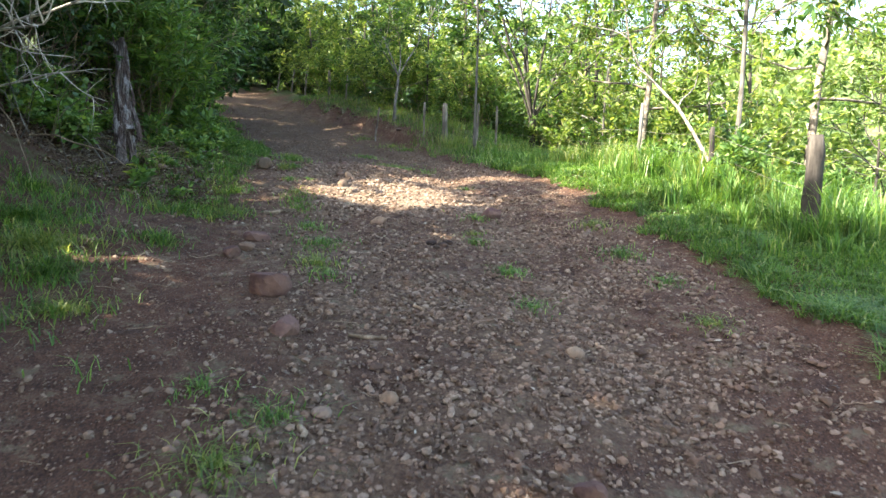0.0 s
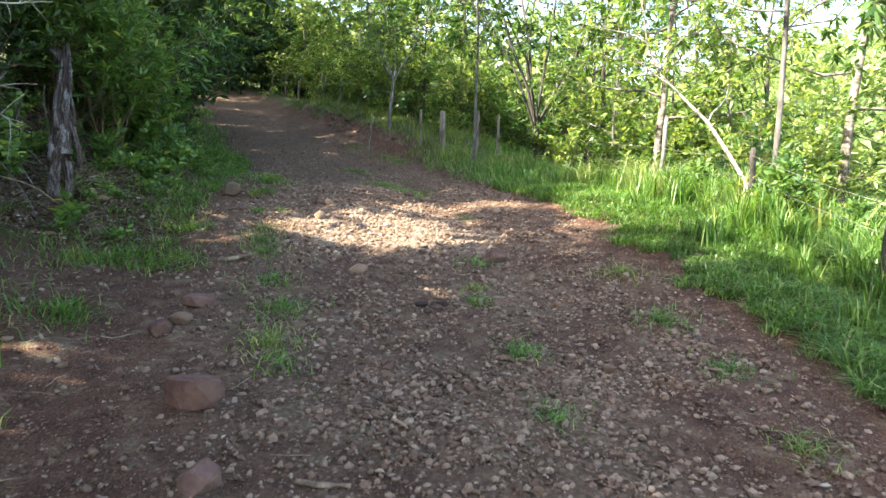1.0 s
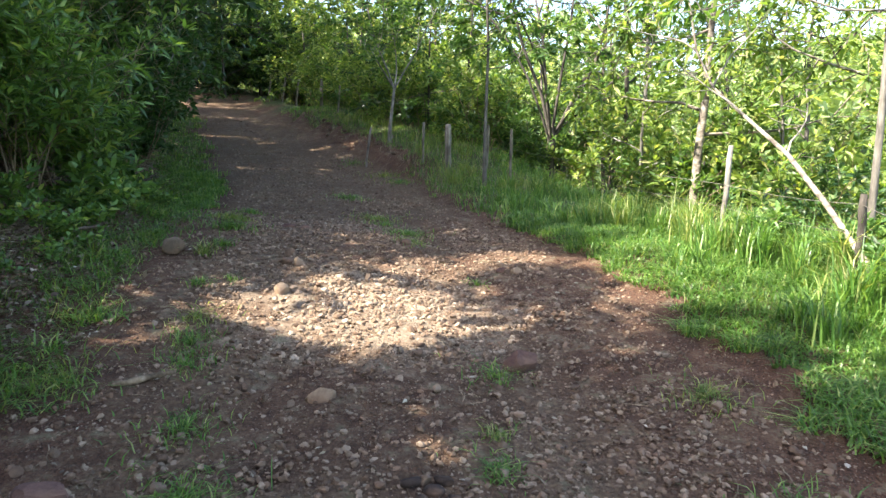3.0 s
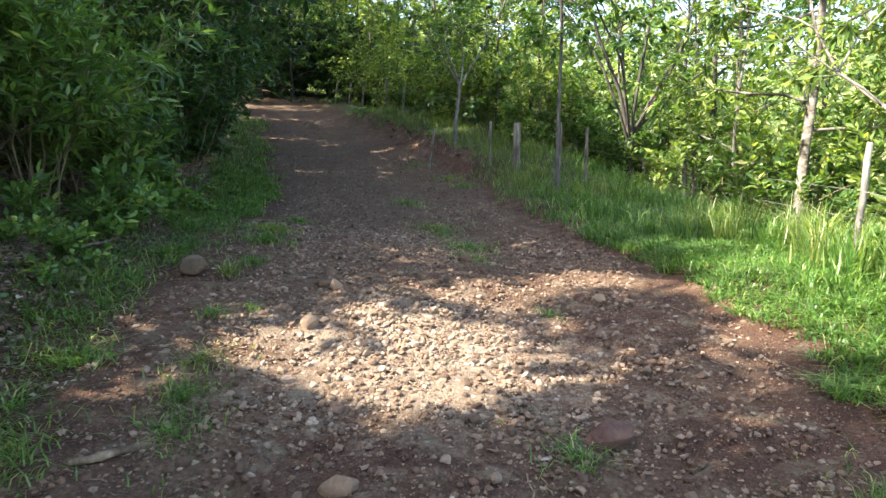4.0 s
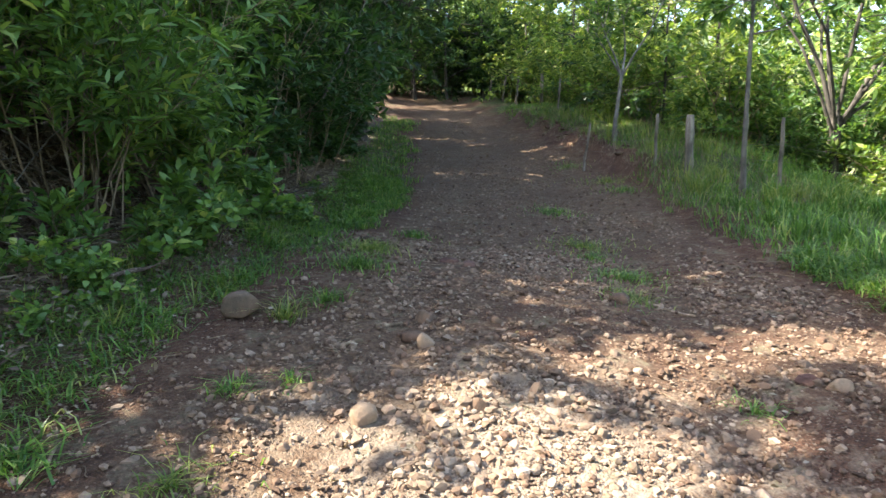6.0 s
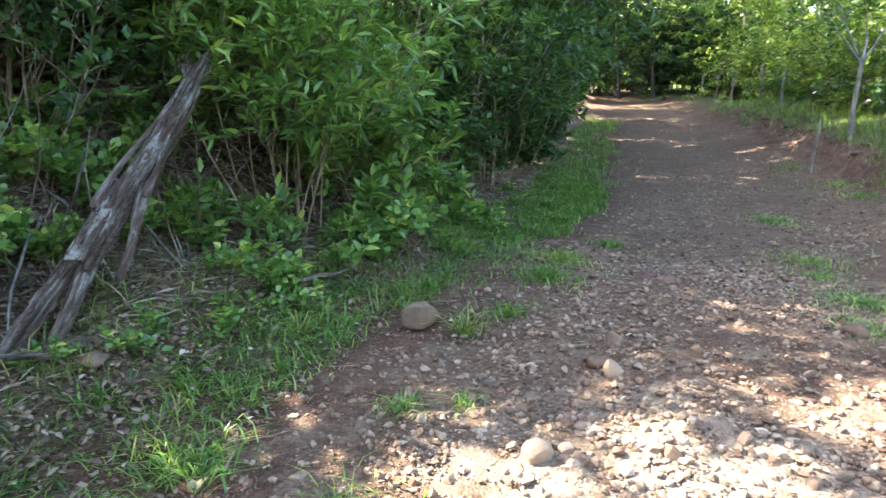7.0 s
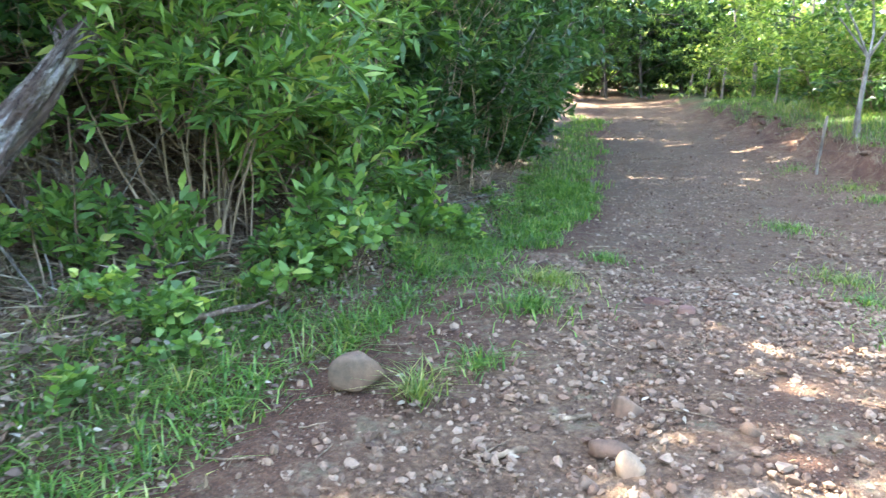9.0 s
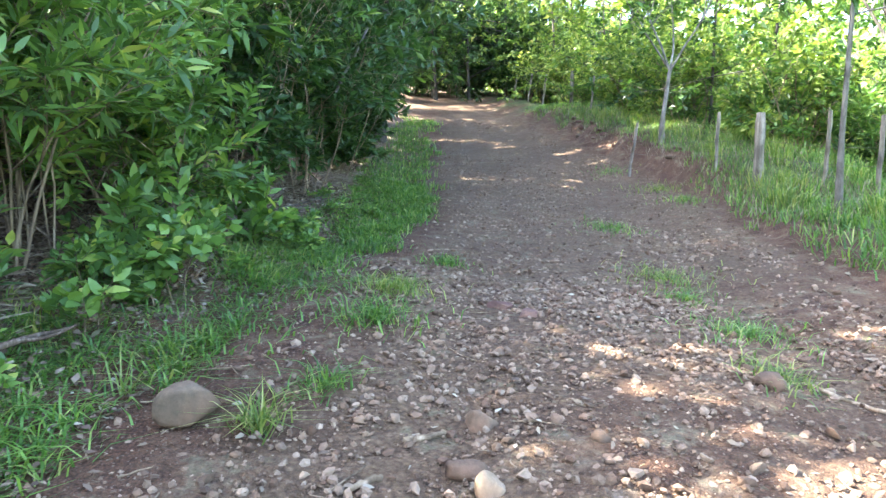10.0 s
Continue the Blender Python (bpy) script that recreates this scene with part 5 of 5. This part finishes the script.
def clumps(seed, n, e0, e1, y0, y1, gaps, blades, size):
    """Roots of blades gathered in uneven clumps along the uphill edge of the track."""
    r = np.random.default_rng(seed)
    y = r.uniform(y0, y1, n)
    x = left_edge(y) - (e0 + (e1 - e0) * r.random(n)) - 0.16 * waves(y, y * 0, 1.5, 51) - 0.08 * waves(y, y * 0, 0.5, 52)
    ok = waves(x, y, 1.3, 53) + 0.6 * waves(x, y, 0.5, 54) + 0.35 * r.normal(size=n) > gaps
    x, y = x[ok], y[ok]
    k = r.integers(blades // 3, blades, len(x))
    i = np.repeat(np.arange(len(x)), k)
    a, q = r.uniform(0, 6.283, len(i)), size * np.abs(r.normal(size=len(i))) * r.uniform(0.4, 1.3, len(x))[i]
    tall = r.uniform(0.55, 1.3, len(x))[i]
    return x[i] + np.cos(a) * q, y[i] + np.sin(a) * q, tall


x, y, tall = clumps(211, 420, -0.1, 0.75, 6.4, 11.6, 0.0, 34, 0.1)
grass_field("grass", x, y, 0.105 * tall, 0.0095, M_GRASS, "coarse green grass in clumps among leaf litter", 212, 1.8)
x, y = strip(233, 5500, -0.2, 0.85, 6.4, 11.8, -0.35)
grass_field("grass", x, y, 0.075, 0.0085, M_GRASS, "thin low grass creeping over the leaf litter", 234, 2.2)
x, y, tall = clumps(231, 260, -0.05, 1.3, 6.2, 12.0, 0.1, 26, 0.09)
grass_field("grass", x, y, 0.17 * tall, 0.007, M_GRASS_PALE, "pale coarse grass among the leaf litter", 232, 1.5)
x, y, tall = clumps(213, 900, -0.15, 0.85, 11.2, 17.5, -0.45, 44, 0.09)
grass_field("grass", x, y, 0.12 * tall, 0.01, M_GRASS, "short green grass in patches on the uphill verge", 214, 1.3)
x, y = strip(215, 8000, -0.3, 0.8, 17.0, 30.0, -0.1)
grass_field("grass", x, y, 0.16, 0.014, M_GRASS, "green grass along the far uphill verge", 216, 0.8)
x, y = strip(217, 8000, 0.3, 3.0, 1.5, 6.9, 0.5)
grass_field("grass", x, y, 0.13, 0.008, M_GRASS, "patchy green grass on the red earth slope", 218, 1.5)

TUFTS = [(-2.75, 4.75, 0.4, 520, 0.14), (-2.45, 4.25, 0.3, 320, 0.12), (-3.2, 5.3, 0.4, 480, 0.14), (-2.1, 3.8, 0.25, 200, 0.1), (-3.5, 6.0, 0.4, 320, 0.13), (-2.12, 5.21, 0.16, 170, 0.1),
         (-2.05, 6.75, 0.26, 340, 0.1), (-1.21, 6.33, 0.22, 260, 0.09), (-1.01, 5.8, 0.24, 380, 0.1), (-0.95, 5.21, 0.22, 360, 0.1), (-0.83, 4.9, 0.15, 160, 0.09), (0.29, 6.15, 0.13, 240, 0.08), (0.3, 6.45, 0.1, 140, 0.08),
         (0.52, 5.31, 0.15, 240, 0.08), (0.59, 4.5, 0.15, 230, 0.08), (1.48, 6.89, 0.24, 300, 0.09), (1.49, 5.81, 0.22, 300, 0.09), (1.64, 5.05, 0.18, 220, 0.08), (1.64, 4.23, 0.18, 200, 0.08), (-1.09, 3.04, 0.12, 130, 0.08),
         (-0.73, 2.85, 0.16, 240, 0.08), (-0.84, 2.46, 0.26, 400, 0.09), (-1.43, 7.0, 0.17, 220, 0.09), (-1.52, 7.28, 0.2, 260, 0.09), (-1.6, 7.62, 0.2, 200, 0.09), (-1.81, 8.25, 0.09, 110, 0.09), (-1.62, 8.43, 0.08, 80, 0.08),
         (-2.05, 9.12, 0.07, 120, 0.19), (-2.02, 9.5, 0.12, 170, 0.12), (-2.19, 10.31, 0.26, 480, 0.13), (-2.35, 10.9, 0.25, 380, 0.14), (-2.5, 12.2, 0.25, 300, 0.1), (-1.6, 14.9, 0.4, 380, 0.12), (-0.95, 12.7, 0.4, 460, 0.11),
         (-0.75, 12.0, 0.25, 240, 0.1), (-0.42, 11.2, 0.38, 460, 0.11), (-0.33, 10.45, 0.2, 260, 0.1), (0.35, 7.15, 0.18, 200, 0.09), (0.3, 9.0, 0.12, 90, 0.08), (-1.3, 18.5, 0.6, 360, 0.15), (-0.9, 17.3, 0.5, 320, 0.14), (-2.3, 20.5, 0.5, 260, 0.14)]
for i, (cx, cy, rad, n, tall) in enumerate(TUFTS):
    r = np.random.default_rng(300 + i)
    n = int(n * (2.2 if cx < -2 and cy < 6.2 else 0.75))
    a, q = r.uniform(0, 6.283, n), rad * np.abs(r.normal(size=n)) * 0.6
    ob = grass_field("grass_tuft", cx + np.cos(a) * q, cy + np.sin(a) * q * 1.2, tall * 0.9, 0.0065, M_GRASS_PALE if i % 3 == 0 else M_GRASS, "small green grass tuft growing in the stony track", 400 + i, 1.5)
    tagged(ob, group="grass tufts on the track")


# ---- leaf litter, twigs and dry stems ----
def leaf_litter():
    r = np.random.default_rng(90)
    n = 12500
    y = r.uniform(6.8, 15, n)
    e = r.uniform(0.1, 3.2, n)
    x = left_edge(y) - e
    ok = r.random(n) < step(-0.1, 0.5, e) * 0.85 + 0.12
    x, y = x[ok], y[ok]
    a = r.uniform(0, 6.283, len(x))
    s = r.uniform(0.025, 0.06, len(x))
    v, f = leaf_arrays(np.stack([x, y, height(x, y) + r.uniform(0.008, 0.06, len(x)) ], -1), np.stack([np.cos(a), np.sin(a), 0.35 * r.normal(size=len(x))], -1), s, s * 0.5, r, True, 0.1)
    tagged(new("leaf_litter", mesh_of("leaf_litter", v, f, M_DRY)), "brown and grey fallen leaves covering the bank foot", "leaf litter", kind="stuff")
    n = 24000
    y = r.uniform(6.6, 11.6, n)
    e = 0.35 + 2.2 * r.random(n)
    x = left_edge(y) - e
    ok = waves(x, y, 0.6, 61) + 0.5 * r.normal(size=n) > -0.5
    x, y = x[ok], y[ok]
    a = r.uniform(0, 6.283, len(x))
    s = r.uniform(0.02, 0.055, len(x))
    v, f = leaf_arrays(np.stack([x, y, height(x, y) + r.uniform(0.01, 0.045, len(x))], -1), np.stack([np.cos(a), np.sin(a), 0.45 * r.normal(size=len(x))], -1), s, s * r.uniform(0.3, 0.6, len(x)), r, True, 0.25)
    tagged(new("leaf_litter", mesh_of("leaf_litter", v, f, M_RUSSET)), "curled russet leaves heaped on the bank foot", "leaf litter", kind="stuff")
    n = 36000
    y = r.uniform(6.9, 15.5, n)
    e = -0.15 + 3.9 * r.random(n) ** 1.2
    x = left_edge(y) - e
    a = r.uniform(0, 6.283, n)
    s = r.uniform(0.01, 0.045, n)
    v, f = leaf_arrays(np.stack([x, y, height(x, y) + r.uniform(0.008, 0.025, n)], -1), np.stack([np.cos(a), np.sin(a), 0.3 * r.normal(size=n)], -1), s, s * r.uniform(0.2, 0.7, n), r, False, 0.1)
    tagged(new("leaf_litter", mesh_of("leaf_litter", v, f, M_DRY)), "fine crumbled leaf litter at the foot of the bank", "leaf litter", kind="stuff")
    n = 16000
    y = r.uniform(7.1, 11.5, n)
    e = 0.7 + 4.0 * r.random(n) ** 1.2
    far = r.random(n) < 0.3
    y, e = np.where(far, r.uniform(11.5, 24, n), y), np.where(far, r.uniform(0.6, 2.4, n), e)
    x = left_edge(y) - e
    a = r.uniform(0, 6.283, n)
    s = r.uniform(0.05, 0.26, n)
    v, f = leaf_arrays(np.stack([x, y, height(x, y) + r.uniform(0.008, 0.05, n)], -1), np.stack([np.cos(a), np.sin(a), 0.3 * r.normal(size=n) + 0.1], -1), s, r.uniform(0.004, 0.012, n), r, False, 0.2)
    tagged(new("leaf_litter", mesh_of("leaf_litter", v, f, M_STRAW)), "dry straw and thin twigs covering the cut bank", "leaf litter", kind="stuff")
    n = 3000
    y = r.uniform(1.8, 12, n)
    x = left_edge(y) + (right_edge(y) - left_edge(y)) * r.random(n)
    a = r.uniform(0, 6.283, n)
    s = r.uniform(0.02, 0.05, n)
    v, f = leaf_arrays(np.stack([x, y, height(x, y) + 0.015], -1), np.stack([np.cos(a), np.sin(a), 0.2 * r.normal(size=n)], -1), s, s * 0.4, r, True, 0.1)
    tagged(new("leaf_litter", mesh_of("leaf_litter", v, f, M_DRY)), "dry leaf scraps scattered on the track", "leaf litter", kind="stuff")


leaf_litter()


def dry_stems():
    r = np.random.default_rng(91)
    t = Tubes()
    dark = Tubes()
    for i in range(560):
        y = r.uniform(6.6, 14)
        e = r.uniform(1.2, 3.2)
        x = float(left_edge(y)) - e
        z = ground_at(x, y)
        d = np.array([r.normal() * 0.5 + 0.15, r.normal() * 0.5, abs(r.normal()) * 0.8 + 0.15]) * r.uniform(0.3, 1.0)
        f = np.linspace(0, 1, 6)
        path = np.array([x, y, z - 0.02]) + np.outer(f, d) + np.outer(f * f, np.array([0, 0, -0.35])) * abs(d[2]) + np.cumsum(r.normal(size=(6, 3)) * 0.015, 0)
        if i % 4 == 0 and 6.3 < y < 9.6:
            path = np.array([x, y, z - 0.02]) + np.outer(f, np.array([r.normal() * 0.25 + 0.1, r.normal() * 0.25, r.uniform(0.5, 1.3)])) + np.cumsum(r.normal(size=(6, 3)) * 0.03, 0)
        path[:, 2] = np.maximum(path[:, 2], height(path[:, 0], path[:, 1]) + 0.004)
        (t if r.random() < 0.35 else dark).add(path, np.linspace(1, 0.45, 6) * r.uniform(0.002, 0.007), 4)
    tagged(new("dry_stems", dark.mesh("dry_stems", M_STEM)), "tangle of brown stems on the cut bank", "twigs", kind="stuff")
    tagged(new("dry_stems", t.mesh("dry_stems", M_BARK)), "tangle of dry grey stems and twigs on the cut bank", "twigs", kind="stuff")
    t = Tubes()
    for i in range(300):
        y = r.uniform(1.8, 13)
        x = float(left_edge(y)) - 0.9 + (float(right_edge(y)) - float(left_edge(y)) + 0.9) * r.random() ** 1.5
        a, n = r.uniform(0, 6.283), r.uniform(0.05, 0.22)
        f = np.linspace(-0.5, 0.5, 5)
        px, py = x + np.cos(a) * f * n + 0.006 * r.normal(size=5), y + np.sin(a) * f * n + 0.006 * r.normal(size=5)
        t.add(np.stack([px, py, height(px, py) + 0.008], -1), np.full(5, r.uniform(0.0015, 0.004)), 4)
    tagged(new("twigs", t.mesh("twigs", M_TWIG)), "thin dry twigs scattered on the track", "twigs", kind="stuff")


dry_stems()


def stick(x, y, n, turn, rad, label, seed):
    r = np.random.default_rng(seed)
    f = np.linspace(-0.5, 0.5, 9)
    px = x + math.cos(turn) * f * n + 0.006 * r.normal(size=9)
    py = y + math.sin(turn) * f * n + 0.006 * r.normal(size=9)
    t = Tubes()
    t.add(np.stack([px, py, height(px, py) + rad * 0.9], -1) - np.array([x, y, ground_at(x, y)]), rad * (1 + 0.15 * r.normal(size=9)), 8, 0.08, r)
    ob = new("stick", t.mesh("stick", M_TWIG))
    ob.location = (x, y, ground_at(x, y))
    tagged(ob, label, "stick", "sticks on the track")


stick(-0.43, 3.89, 0.22, 0.0, 0.012, "pale dry stick lying on the gravel", 1)
stick(-0.19, 4.44, 0.3, 2.1, 0.009, "pale forked twig lying on the gravel", 2)
stick(-0.12, 4.48, 0.22, 0.4, 0.007, "pale forked twig lying on the gravel", 3)
stick(-0.59, 2.79, 0.18, 1.9, 0.015, "pale broken stick lying in grass", 4)
stick(-1.59, 6.79, 0.32, 0.6, 0.018, "pale curved stick on the red earth", 5)
stick(-1.54, 9.32, 0.16, 0.9, 0.012, "pale broken stick on the gravel", 6)
stick(-1.58, 8.98, 0.12, 1.1, 0.012, "pale broken stick on the gravel", 7)
stick(-0.07, 10.36, 0.35, 2.6, 0.009, "thin pale twig on the track", 8)
stick(-2.2, 7.73, 0.35, 2.3, 0.007, "thin dry twig at the grass edge", 9)
r0 = np.random.default_rng(93)
for i in range(26):
    y = r0.uniform(6.9, 11.0)
    x = float(left_edge(y)) - r0.uniform(0.3, 1.5)
    stick(x, y, r0.uniform(0.15, 0.5), r0.uniform(0, 3.1), r0.uniform(0.005, 0.013), "dry grey stick lying in the leaf litter", 20 + i)


def pale_leaf(x, y, n, turn, seed):
    """One curled, bleached leaf lying on the ground."""
    r = np.random.default_rng(seed)
    v, f = leaf_arrays(np.zeros((1, 3)), np.array([[math.cos(turn), math.sin(turn), 0.35]]), n, n * 0.6, r, True, 0.15)
    ob = new("pale_leaf", mesh_of("pale_leaf", v, f, M_DEAD_PALE if seed % 3 == 0 else M_STRAW))
    ob.location = (x, y, ground_at(x, y) + 0.015)
    tagged(ob, "bleached curled leaf lying on the ground", "leaf", "pale fallen leaves")


for i, (x, y) in enumerate([(-2.24, 8.11), (-2.65, 8.48), (-3.2, 10.3), (-2.24, 8.31), (1.87, 6.16), (0.35, 12.9), (-2.9, 7.7), (-3.1, 8.3), (-2.75, 8.1), (-2.5, 8.75), (-3.3, 9.5), (-2.1, 7.5)]):
    pale_leaf(x, y, 0.045 + 0.01 * (i % 4), i * 1.9, 500 + i)

# undergrowth at the fence
for i, (x, y, w, tall) in enumerate([(3.4, 8.15, 0.34, 0.5), (3.65, 8.75, 0.3, 0.5), (3.1, 9.6, 0.35, 0.4), (3.9, 7.3, 0.35, 0.45)]):
    shrub("bush", (x, y), w, tall, 8, 7, (0.1, 0.04), M_LEAF_MID, "leafy green bush among tall grass at the fence", 170 + i, group="bushes at the fence", full=False, kids=3)
